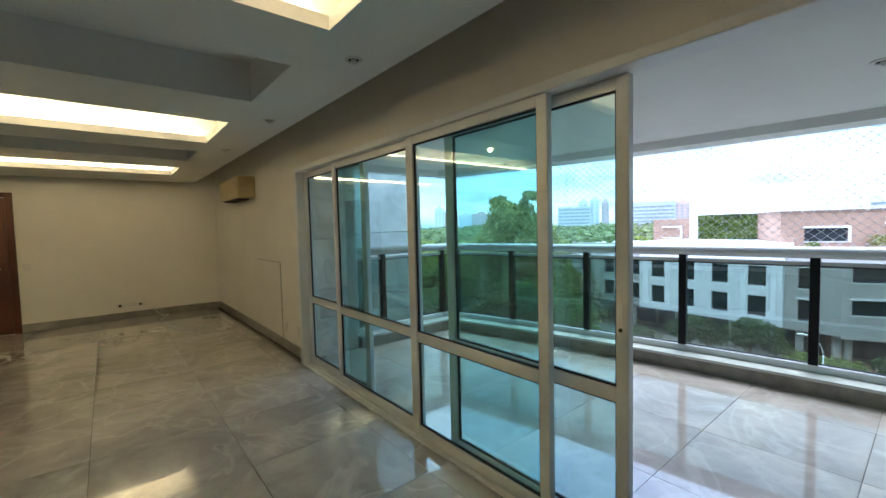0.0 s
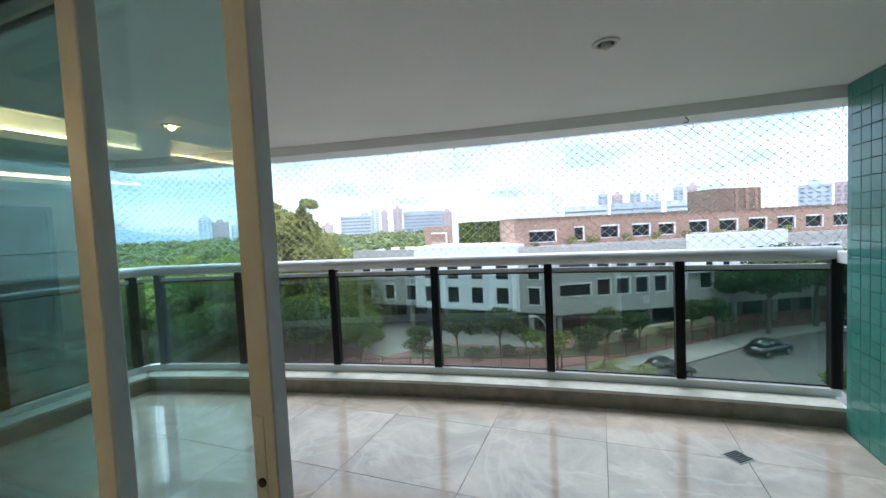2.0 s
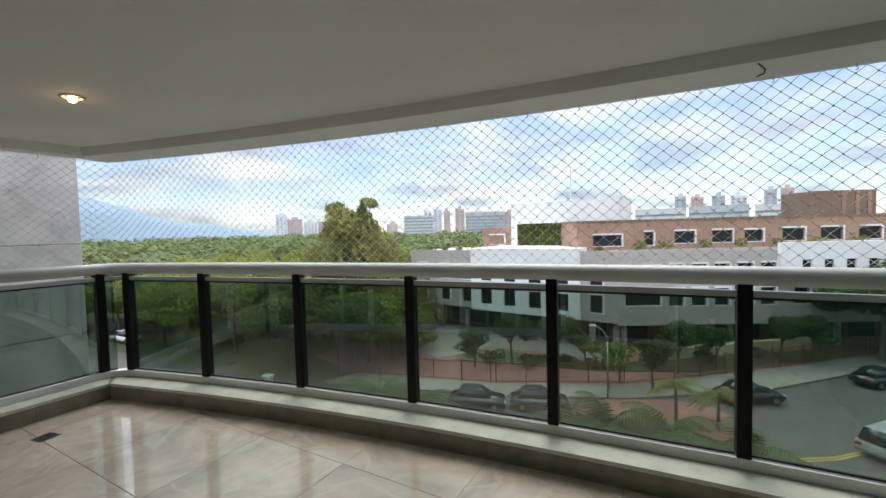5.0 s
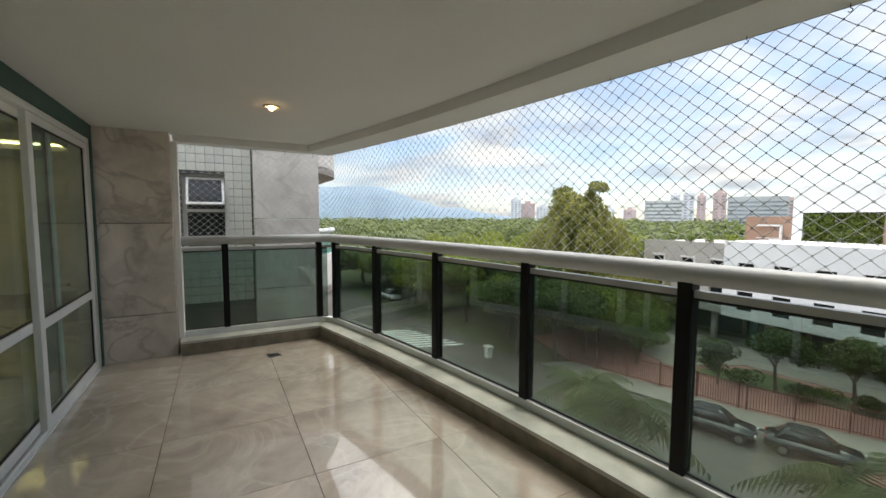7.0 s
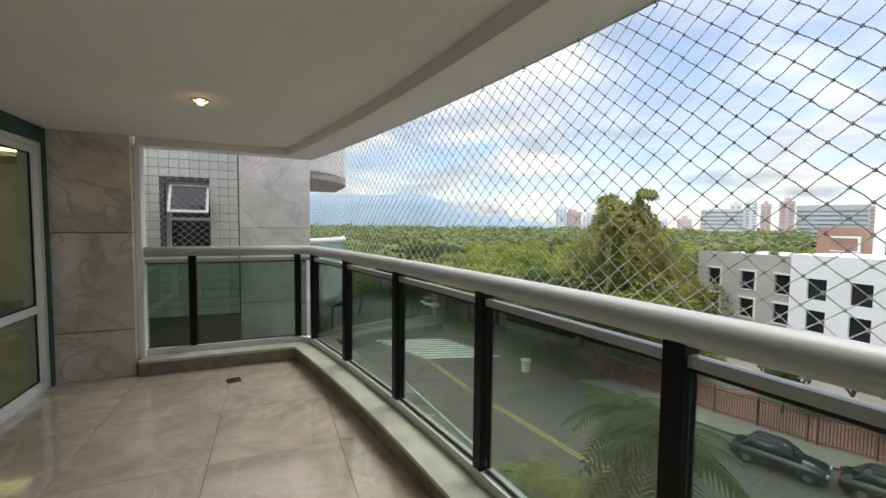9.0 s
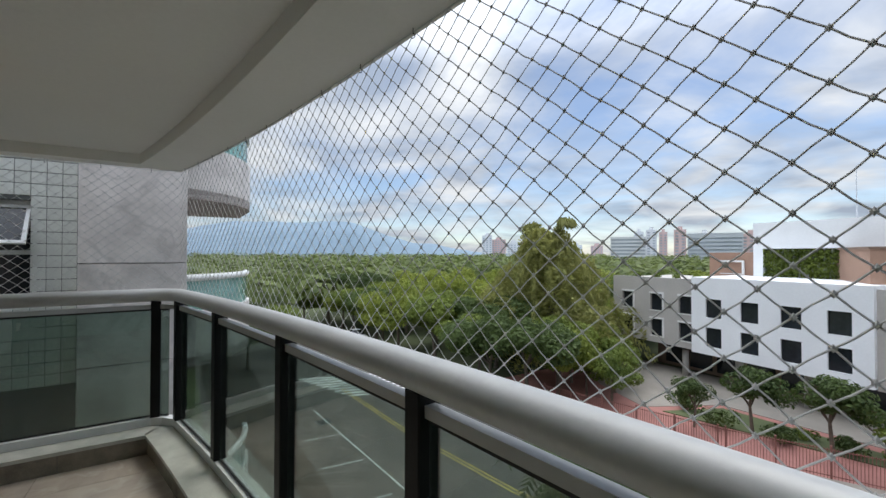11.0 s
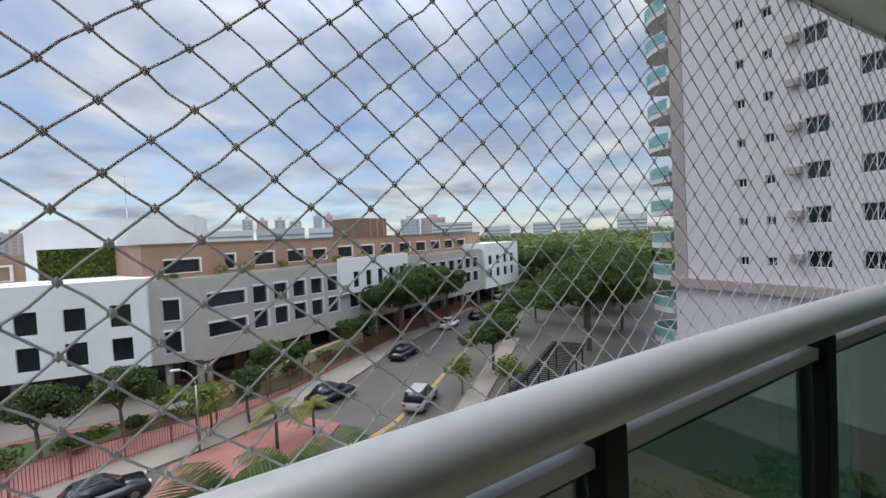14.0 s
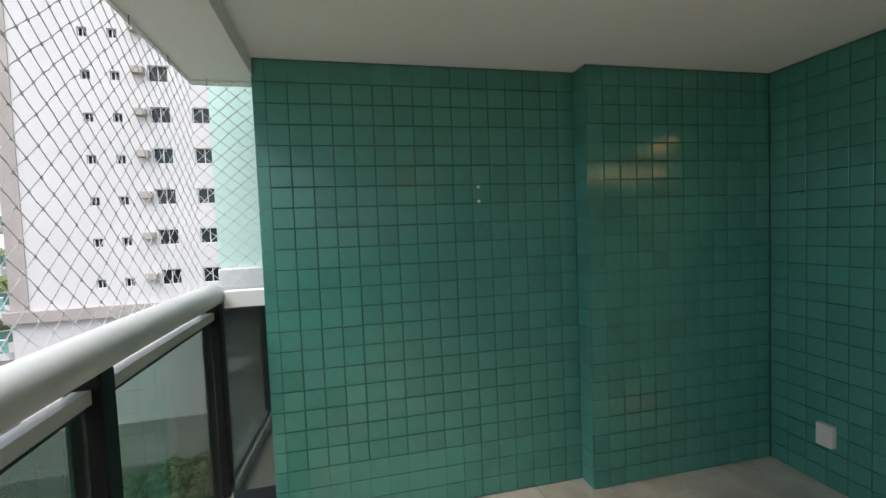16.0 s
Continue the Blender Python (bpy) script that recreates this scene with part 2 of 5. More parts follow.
M = dict(
    wall=paint("white_wall_paint", (0.78, 0.75, 0.68), 0.7, var=0.05, scale=1.2, bump=0.04),
    ceiling=paint("white_ceiling_paint", (0.82, 0.81, 0.78), 0.75, var=0.05, scale=0.8, bump=0.03),
    alu=paint("white_painted_aluminium", (0.76, 0.77, 0.77), 0.35, var=0.06, scale=5, bump=0.02),
    rail=paint("silver_painted_rail", (0.56, 0.57, 0.57), 0.38, metal=0.0, var=0.09, scale=4, bump=0.03),
    lower=paint("pale_grey_aluminium", (0.50, 0.51, 0.51), 0.3, var=0.08, scale=4, bump=0.02),
    black=paint("black_painted_aluminium", (0.007, 0.0075, 0.008), 0.45, var=0.3, bump=0.03, spec=0.2),
    rubber=paint("black_gasket", (0.01, 0.01, 0.01), 0.6, bump=0.02),
    floor=marble("polished_beige_marble", (0.60, 0.51, 0.435), (0.78, 0.71, 0.64), 0.12, 1.7, 0.32, coat=1.0),
    roomfloor=marble("polished_grey_marble", (0.50, 0.485, 0.46), (0.72, 0.70, 0.68), 0.13, 1.7, 0.45, coat=1.0),
    grout=paint("dark_grout", (0.13, 0.12, 0.11), 0.8),
    pillar=marble("honed_grey_pink_marble", (0.74, 0.655, 0.60), (0.38, 0.32, 0.29), 0.35, 1.9, 0.55),
    clad=marble("pale_marble_cladding", (0.72, 0.68, 0.66), (0.40, 0.38, 0.37), 0.4, 1.5, 0.4),
    granite=paint("brown_grey_granite", (0.25, 0.215, 0.17), 0.25, var=0.35, scale=9, fine=180, bump=0.03),
    sill=paint("pale_granite_sill", (0.54, 0.54, 0.49), 0.25, var=0.2, scale=7, fine=160, bump=0.03),
    skirt=paint("grey_stone_skirting", (0.30, 0.285, 0.255), 0.3, var=0.25, scale=6, bump=0.02),
    tile=paint("green_glazed_tile", (0.060, 0.228, 0.186), 0.14, var=0.2, scale=3, fine=14, bump=0.05, vary=0.25),
    tilej=paint("green_glazed_tile_joined", (0.060, 0.228, 0.186), 0.14, var=0.2, scale=3, fine=14, bump=0.05, vary=0.25, island=True),
    greengrout=paint("green_grout", (0.042, 0.145, 0.125), 0.6, var=0.2),
    bandgreen=paint("dark_green_band", (0.026, 0.085, 0.075), 0.5, var=0.2),
    teal=glass("teal_tinted_glass", (0.78, 0.93, 0.92), haze=0.015, gloss=0.06),
    dark=glass("dark_green_tinted_glass", (0.58, 0.66, 0.62), gloss=0.115, haze=0.02, haze_color=(0.35, 0.42, 0.40)),
    mint=paint("mint_frosted_glass", (0.50, 0.68, 0.62), 0.25, var=0.05, scale=1.5, bump=0.0),
    pane=paint("dark_window_glass", (0.018, 0.021, 0.025), 0.08, var=0.4, scale=1.5, bump=0.0, vary=0.3),
    net=paint("white_net_cord", (0.60, 0.60, 0.59), 0.7, var=0.2, bump=0.0),
    hook=paint("dark_steel_hook", (0.05, 0.05, 0.05), 0.5, metal=0.6),
    ac=paint("aged_cream_plastic", (0.54, 0.42, 0.21), 0.45, var=0.12, scale=3),
    door=paint("dark_red_brown_wood", (0.10, 0.03, 0.015), 0.4, var=0.4, scale=2, fine=25, bump=0.05),
    plastic=paint("white_plastic", (0.7, 0.68, 0.63), 0.4, var=0.06),
    warm=glow("warm_lamp_glow", (1.0, 0.74, 0.36), 5.2),
    spot=glow("warm_spot_glow", (1.0, 0.58, 0.22), 15.0),
    chrome=paint("brushed_steel", (0.4, 0.4, 0.4), 0.3, metal=1.0, bump=0.02),
    facetile=paint("pale_grey_facade_tile", (0.62, 0.64, 0.61), 0.3, var=0.15, bump=0.04, vary=0.3),
    facegrout=paint("dark_facade_joint", (0.10, 0.11, 0.11), 0.8),
    concrete=paint("grey_plaster_facade", (0.43, 0.405, 0.375), 0.85, var=0.14, scale=0.25, fine=5, bump=0.06),
    white=paint("white_plaster_facade", (0.80, 0.81, 0.82), 0.8, var=0.08, scale=0.3, fine=6, bump=0.04),
    frame=paint("white_window_surround", (0.72, 0.71, 0.69), 0.7, var=0.06),
    terra=paint("terracotta_facade", (0.35, 0.215, 0.155), 0.85, var=0.16, scale=0.3, fine=6, bump=0.05),
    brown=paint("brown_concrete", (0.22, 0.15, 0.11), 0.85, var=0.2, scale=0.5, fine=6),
    towerwall=paint("pale_pink_grey_tower_tile", (0.56, 0.525, 0.525), 0.6, var=0.06, scale=0.2, fine=8, bump=0.03),
    towertrim=paint("grey_pink_stone_band", (0.34, 0.29, 0.275), 0.7, var=0.15, scale=0.6, fine=8),
    aqua=glass("aqua_balcony_glass", (0.35, 0.62, 0.60), haze=0.45, haze_color=(0.36, 0.62, 0.60)),
    earth=paint("dry_grass_ground", (0.065, 0.08, 0.032), 0.95, var=0.5, scale=0.12, fine=1.5, bump=0.3),
    asphalt=paint("worn_asphalt", (0.088, 0.081, 0.073), 0.85, var=0.22, scale=0.25, fine=6, bump=0.1),
    paving=paint("grey_concrete_paving", (0.24, 0.215, 0.185), 0.85, var=0.2, scale=0.4, fine=6, bump=0.08),
    red=paint("red_paving", (0.30, 0.13, 0.11), 0.85, var=0.2, scale=0.5, fine=8, bump=0.08),
    cream=paint("cream_wall_paint", (0.50, 0.42, 0.27), 0.85, var=0.15, scale=0.5),
    yellow=paint("yellow_road_paint", (0.5, 0.36, 0.08), 0.8, var=0.3, scale=1),
    mark=paint("white_road_paint", (0.6, 0.6, 0.58), 0.8, var=0.3, scale=1),
    fence=paint("red_brown_painted_steel", (0.19, 0.07, 0.055), 0.6, var=0.2),
    bark=paint("tree_bark", (0.12, 0.095, 0.07), 0.9, var=0.35, scale=3, fine=20, bump=0.4),
    leafE=leafy("yellow_green_leaves", (0.075, 0.115, 0.02), (0.30, 0.34, 0.065)),
    leafA=leafy("bright_green_leaves", (0.045, 0.078, 0.016), (0.20, 0.25, 0.052)),
    leafB=leafy("dark_green_leaves", (0.023, 0.046, 0.014), (0.10, 0.142, 0.042)),
    leafC=leafy("olive_palm_leaves", (0.105, 0.12, 0.03), (0.32, 0.32, 0.105)),
    leafD=leafy("mid_green_leaves", (0.042, 0.068, 0.022), (0.165, 0.205, 0.062)),
    soil=paint("shade_darkened_soil", (0.03, 0.027, 0.02), 0.95, var=0.4, scale=1.5, fine=12, bump=0.4),
    # distance haze on the ridge is painted into its blue-grey colour
    hill=paint("haze_painted_hill", (0.16, 0.225, 0.285), 1.0, var=0.12, scale=0.01, fine=0.06, bump=0.0),
    water=paint("pale_lagoon_water", (0.30, 0.36, 0.40), 0.2, var=0.05, scale=0.02, bump=0.0),
    # skyline walls and glazing are paled in colour to stand in for haze
    farwhite=paint("haze_tinted_white_block", (0.70, 0.71, 0.73), 0.9, var=0.08, scale=0.05, fine=1),
    farpink=paint("haze_tinted_pink_block", (0.62, 0.46, 0.44), 0.9, var=0.1, scale=0.05, fine=1),
    fargrey=paint("haze_tinted_grey_block", (0.54, 0.57, 0.61), 0.9, var=0.1, scale=0.05, fine=1),
    farpane=paint("haze_paled_glazing", (0.38, 0.42, 0.47), 0.6, var=0.2, scale=0.05, bump=0.0),
    carblack=paint("black_car_paint", (0.012, 0.014, 0.018), 0.2, var=0.1, bump=0.0, spec=0.8),
    carsilver=paint("silver_car_paint", (0.5, 0.5, 0.5), 0.3, metal=0.4, var=0.05, bump=0.0),
    carwhite=paint("white_car_paint", (0.72, 0.72, 0.72), 0.25, var=0.05, bump=0.0),
    tyre=paint("black_tyre_rubber", (0.015, 0.015, 0.015), 0.8),
    lens=paint("clear_headlight_lens", (0.6, 0.6, 0.6), 0.15, var=0.05, bump=0.0),
    tail=paint("red_tail_lens", (0.35, 0.02, 0.02), 0.2, var=0.05, bump=0.0),
    canvas=paint("white_canvas", (0.68, 0.66, 0.62), 0.8, var=0.1, scale=1),
)


# ---- mesh helpers ----
def box(bm, x0, x1, y0, y1, z0, z1):
    v = [bm.verts.new((x, y, z)) for z in (z0, z1) for x, y in ((x0, y0), (x1, y0), (x1, y1), (x0, y1))]
    for f in ((3, 2, 1, 0), (4, 5, 6, 7), (0, 1, 5, 4), (1, 2, 6, 5), (2, 3, 7, 6), (3, 0, 4, 7)):
        bm.faces.new([v[i] for i in f])
    return bm


def boxm(x0, x1, y0, y1, z0, z1, bevel=0.0, seg=2):
    bm = box(bmesh.new(), x0, x1, y0, y1, z0, z1)
    if bevel:
        bmesh.ops.bevel(bm, geom=bm.edges[:], offset=bevel, segments=seg, affect="EDGES", profile=0.6)
    return bm


def cyl(bm, p, q, r0, r1=None, n=12, caps=True):
    p, q = Vector(p), Vector(q)
    r1 = r0 if r1 is None else r1
    d = (q - p).normalized()
    u = d.orthogonal().normalized()
    w = d.cross(u)
    rings = []
    for c, r in ((p, r0), (q, r1)):
        rings.append([bm.verts.new(c + r * (u * math.cos(6.28318 * i / n) + w * math.sin(6.28318 * i / n))) for i in range(n)])
    for i in range(n):
        bm.faces.new((rings[0][i], rings[0][(i + 1) % n], rings[1][(i + 1) % n], rings[1][i]))
    if caps:
        bm.faces.new(rings[0][::-1])
        bm.faces.new(rings[1])
    return bm


def prism(bm, poly, z0, z1):
    lo, hi = [bm.verts.new((x, y, z0)) for x, y in poly], [bm.verts.new((x, y, z1)) for x, y in poly]
    bm.faces.new(lo[::-1]), bm.faces.new(hi)
    for i in range(len(poly)):
        j = (i + 1) % len(poly)
        bm.faces.new((lo[i], lo[j], hi[j], hi[i]))
    return bm


def sweep(pts, profile, bm=None):
    """A closed profile of (out, up) carried along points of the plan; out lies to the right of the way."""
    bm = bm or bmesh.new()
    rings, n = [], len(pts)
    for i, (x, y) in enumerate(pts):
        def way(a, b):
            return (Vector(pts[b]) - Vector(pts[a])).normalized()
        if i == 0:
            d, k = way(0, 1), 1.0
        elif i == n - 1:
            d, k = way(n - 2, n - 1), 1.0
        else:
            a, b = way(i - 1, i), way(i, i + 1)
            d = (a + b).normalized()
            k = 1 / max(0.4, d.dot(a))
        o = Vector((d.y, -d.x)) * k
        rings.append([bm.verts.new((x + o.x * u, y + o.y * u, z)) for u, z in profile])
    m = len(profile)
    for a, b in zip(rings, rings[1:]):
        for i in range(m):
            bm.faces.new((a[i], a[(i + 1) % m], b[(i + 1) % m], b[i]))
    bm.faces.new(rings[0][::-1]), bm.faces.new(rings[-1])
    bmesh.ops.recalc_face_normals(bm, faces=bm.faces[:])
    return bm


def oval(cx, cz, rx, rz, n=20):
    return [(cx + rx * math.cos(6.28318 * i / n), cz + rz * math.sin(6.28318 * i / n)) for i in range(n)]


def rect(u0, u1, z0, z1):
    return [(u0, z0), (u1, z0), (u1, z1), (u0, z1)]


def data_of(name, bm, material, smooth=False):
    me = bpy.data.meshes.new(name)
    bm.to_mesh(me)
    bm.free()
    if smooth:
        me.shade_smooth()
    me.materials.append(material)
    return me


def thing(name, label, category, at=(0, 0, 0), turn=0.0, group="", kind=""):
    ob = tagged(new(name), label, category, group, kind)
    ob.matrix_basis = pose(*at, 0, 0, turn)
    ob.empty_display_size = 0.1
    return ob


def part(name, bm, material, parent=None, label="", smooth=False, m=None):
    ob = new(name, bm if isinstance(bm, bpy.types.Mesh) else data_of(name, bm, material, smooth))
    ob.parent = parent
    if m is not None:
        ob.matrix_basis = m
    return tagged(ob, label)


def solid(name, bm, material, label, category, kind="", group="", smooth=False):
    return tagged(part(name, bm, material, None, "", smooth), label, category, group, kind)


def facade(bm, w, z0, z1, holes, depth=0.25):
    """A wall in the plane y = 0, facing -y, with openings (u0, u1, v0, v1) and their reveals."""
    us = sorted({round(v, 3) for v in (0.0, w, *[h[0] for h in holes], *[h[1] for h in holes])})
    vs = sorted({round(v, 3) for v in (z0, z1, *[h[2] for h in holes], *[h[3] for h in holes])})
    vert = {}

    def at(u, v, y=0.0):
        key = (round(u, 4), round(v, 4), y)
        if key not in vert:
            vert[key] = bm.verts.new((u, y, v))
        return vert[key]
    for a, b in zip(us, us[1:]):
        for c, d in zip(vs, vs[1:]):
            mu, mv = (a + b) / 2, (c + d) / 2
            if not any(h[0] < mu < h[1] and h[2] < mv < h[3] for h in holes):
                bm.faces.new((at(a, c), at(b, c), at(b, d), at(a, d)))
    for u0, u1, v0, v1 in holes:
        for p, q in (((u0, v0), (u1, v0)), ((u1, v0), (u1, v1)), ((u1, v1), (u0, v1)), ((u0, v1), (u0, v0))):
            lo = [bm.verts.new((p[0], 0, p[1])), bm.verts.new((q[0], 0, q[1])), bm.verts.new((q[0], depth, q[1])), bm.verts.new((p[0], depth, p[1]))]
            bm.faces.new(lo)
    return bm


# ---- the balcony's plan ----
CEIL, SOFFIT, HALL = 2.31, 2.228, 2.45
XR, XL = 1.83, -4.185


def ry(x):
    """The front railing's line, a shallow bow."""
    return 3.24 - 0.0212 * (x - 2.14) ** 2


def bow(x0, x1, off=0.0, n=24):
    return [(x0 + (x1 - x0) * i / n, ry(x0 + (x1 - x0) * i / n) + off) for i in range(n + 1)]


CORNER = (XL, ry(XL) - 0.02)
POSTS = [-4.01, -3.13, -2.13, -1.125, -0.115, 0.89, 1.875]

# floors: slabs with single polished tiles on them
fb = bmesh.new()
prism(fb, [(-4.32, 0.10), (2.0, 0.10), (2.0, 2.96)] + bow(2.0, -4.32, 0.14), -0.22, -0.012)
floor_balcony = solid("floor_balcony", fb, M["grout"], "polished beige marble balcony floor in large square tiles", "floor", "structure")
floor_room = solid("floor", boxm(-8.7, 3.2, -6.2, 0.0995, -0.22, -0.012), M["grout"], "polished grey marble floor of the empty living room", "floor", "structure")

# walls of the living room
solid("wall_west", boxm(-8.7, -8.53, -6.2, 0.3, 0, 2.85), M["wall"], "plain cream-white painted end wall", "wall", "structure")
wn_bm = bmesh.new()
box(wn_bm, -8.53, -3.96, 0.10, 0.15, -0.2, 2.85)
box(wn_bm, -3.96, 1.05, 0.10, 0.15, 2.17, 2.85)
box(wn_bm, 1.05, 3.2, 0.0, 0.05, 0, 2.85)
solid("wall_north", wn_bm, M["wall"], "white painted wall round the wide sliding-door opening", "wall", "structure")
solid("wall_south", boxm(-8.7, 3.2, -6.35, -6.2, 0, 2.85), M["wall"], "plain white painted wall closing the living room", "wall", "structure")
solid("wall_east", boxm(3.2, 3.35, -6.35, 0.3, 0, 2.85), M["wall"], "plain white painted wall closing the living room", "wall", "structure")

# living-room ceiling: a lowered sheet with five long coves
COVES = [(-7.43, -6.48, 1), (-5.78, -4.98, 0), (-4.42, -3.40, 1), (-2.68, -1.85, 0), (-1.32, -0.40, 1)]
cb = bmesh.new()
xs = [-8.53] + [v for a, b, _ in COVES for v in (a, b)] + [3.2]
for i in range(0, len(xs), 2):
    box(cb, xs[i], xs[i + 1], -6.2, -0.24, HALL, HALL + 0.07)
for a, b, _ in COVES:
    box(cb, a, b, -0.72, -0.24, HALL, HALL + 0.07)
    box(cb, a, b, -6.2, -4.6, HALL, HALL + 0.07)
solid("ceiling", cb, M["ceiling"], "white plasterboard ceiling with long recessed light coves", "ceiling", "structure")
solid("ceiling_slab", boxm(-8.53, 3.2, -6.2, 0.10, HALL + 0.27, HALL + 0.4), M["ceiling"], "white painted ceiling above the coves", "ceiling", "structure")
for a, b, lit in COVES:
    lip = 0.13 if lit else 0.0
    side = bmesh.new()
    for x0, x1, y0, y1 in ((a - lip - 0.02, a - lip, -4.75, -0.57), (b + lip, b + lip + 0.02, -4.75, -0.57), (a - lip, b + lip, -0.72 + lip, -0.70 + lip), (a - lip, b + lip, -4.62 - lip, -4.6 - lip)):
        box(side, x0, x1, y0, y1, HALL + 0.07, HALL + 0.27)
    solid("ceiling_cove", side, M["ceiling"], "white sides of a recessed ceiling cove", "ceiling", "structure")
    if lit:
        for x in (a - 0.08, b + 0.08):
            lamp = thing("cove_lamp", "warm white strip lamp lying hidden in the ceiling cove", "lamp", (x, -2.65, HALL + 0.072), group="cove lamps")
            part("tube", boxm(-0.014, 0.014, -1.9, 1.9, 0.012, 0.035), M["warm"], lamp, "glowing warm tube")
            part("base", boxm(-0.025, 0.025, -1.92, 1.92, 0.0, 0.011), M["plastic"], lamp)

# balcony ceiling and the bowed edge beam
bc = bmesh.new()
prism(bc, [(-4.09, 0.15), (1.05, 0.15), (1.05, 0.119), (2.0, 0.119), (2.0, ry(2.0) - 0.25)] + bow(2.0, -4.09, -0.25), CEIL, CEIL + 0.2)
solid("ceiling_balcony", bc, M["ceiling"], "plain white painted balcony ceiling", "ceiling", "structure")
solid("beam_front", sweep(bow(-4.26, 2.0), rect(-0.06, 0.25, SOFFIT, 3.3)), M["ceiling"], "white painted bowed edge beam above the railing", "beam", "structure")
solid("beam_side", boxm(-4.26, -4.085, 0.8, ry(-4.1) - 0.24, SOFFIT + 0.004, 3.28), M["ceiling"], "white painted side beam above the railing", "beam", "structure")

# stone pillar in slabs
pillar = thing("pillar", "grey-pink marble-clad pillar beside the sliding doors", "pillar", (-4.05, 0.151, 0), kind="structure")
part("core", boxm(-0.42, -0.02, 0.02, 0.60, 0, 2.308), M["grout"], pillar)
for z0, z1 in ((0, 0.455), (0.463, 1.385), (1.393, 2.306)):
    part("slab", boxm(-0.018, 0.018, 0.0, 0.624, z0, z1, 0.003, 1), M["pillar"], pillar)
    part("slab", boxm(-0.44, -0.02, 0.602, 0.624, z0, z1, 0.003, 1), M["pillar"], pillar)

solid("trim_jamb", boxm(XL - 0.075, XL + 0.085, 0.778, 0.83, 0.153, SOFFIT + 0.003, 0.003, 1), M["ceiling"], "white painted strip between the pillar and the railing", "trim", "structure")

# green tiled end wall, its pier and the back wall beside the opening
solid("wall_end", boxm(XR + 0.008, 2.05, 0.05, 2.985, 0, CEIL), M["greengrout"], "end wall in small dark green glazed tiles", "wall", "structure")
end_wall = bpy.data.objects["wall_end"]
solid("wall_pier", boxm(1.723, XR + 0.006, 0.05, 1.322, 0, CEIL), M["greengrout"], "shallow pier in small dark green glazed tiles", "wall", "structure")
solid("wall_back", boxm(1.05, 1.721, 0.052, 0.118, 0, CEIL + 0.12), M["greengrout"], "back wall in small green glazed tiles", "wall", "structure")
tb = bmesh.new()
box(tb, -4.028, 1.05, 0.152, 0.162, 2.172, CEIL - 0.002)
box(tb, -4.028, -3.962, 0.152, 0.162, 0.0, 2.170)
solid("trim_green", tb, M["bandgreen"], "dark green tiled band above and beside the sliding doors", "trim", "structure")

# kerb and sill under the railing
kerb = bmesh.new()
path = [(XL, 0.80), CORNER] + bow(-4.06, 1.86)
sweep(path, rect(-0.117, 0.207, 0.0, 0.123), kerb)
kerb_ob = solid("kerb", kerb, M["grout"], "low brown-grey granite kerb in long stones along the balcony edge", "kerb", "structure")
KERB = [-4.06, -3.28, -2.31, -1.3, -0.32, 0.66, 1.86]
part("kerb_stone", sweep([(XL, 0.80), (XL, 1.72)], rect(-0.12, 0.21, 0.0, 0.125)), M["granite"], kerb_ob)
part("kerb_stone", sweep([(XL, 1.723), CORNER, (KERB[0] + 0.02, ry(KERB[0] + 0.02))], rect(-0.12, 0.21, 0.0, 0.125)), M["granite"], kerb_ob)
for a, b in zip(KERB, KERB[1:]):
    part("kerb_stone", sweep(bow(a + 0.022, b + 0.019 * (b < 1.8), n=6), rect(-0.12, 0.21, 0.0, 0.125)), M["granite"], kerb_ob)
solid("sill", sweep(path, rect(-0.11, 0.225, 0.127, 0.152)), M["sill"], "pale granite sill on the balcony kerb", "sill", "structure")

# ---- railing ----
railing = thing("balcony_railing", "silver-white handrail with black posts and dark tinted glass", "railing", (0, 0, 0.152))
D = -0.152
rail_path = [(XL, 0.80), (XL, CORNER[1] - 0.12), (XL + 0.035, CORNER[1] - 0.035), (XL + 0.13, ry(XL + 0.13))] + bow(-3.95, 1.9)
part("handrail", sweep(rail_path, oval(0.0, 1.195 + D, 0.062, 0.052, 24)), M["rail"], railing, "round silver-white aluminium handrail", True)
part("lower_rail", sweep(rail_path, rect(-0.019, 0.019, 1.084 + D, 1.118 + D)), M["lower"], railing, "thin pale grey aluminium rail")
part("bottom_rail", sweep(rail_path, rect(-0.03, 0.035, 0.153 + D, 0.212 + D)), M["alu"], railing, "white aluminium bottom rail")


def post_at(x, y, a):
    ob = part("post", boxm(-0.034, 0.034, -0.04, 0.04, 0.213 + D, 1.155 + D, 0.004, 1), M["black"], railing, "black aluminium post")
    ob.matrix_basis = pose(x, y, 0, 0, 0, a)
    return ob


def pane_between(p, q):
    p, q = Vector(p), Vector(q)
    d = (q - p).normalized()
    a, b = p + d * 0.036, q - d * 0.036
    w = (b - a).length
    ob = part("glass_pane", boxm(0, w, -0.004, 0.004, 0.216 + D, 1.083 + D), M["dark"], railing, "dark green tinted glass")
    ob.matrix_basis = pose(a.x, a.y, 0, 0, 0, math.degrees(math.atan2(d.y, d.x)))
    ob.visible_shadow = False
    part("gasket", boxm(0.0, w, -0.007, 0.007, 1.070 + D, 1.0825 + D), M["rubber"], ob)
    part("gasket", boxm(0.0, w, -0.007, 0.007, 0.2165 + D, 0.228 + D), M["rubber"], ob)


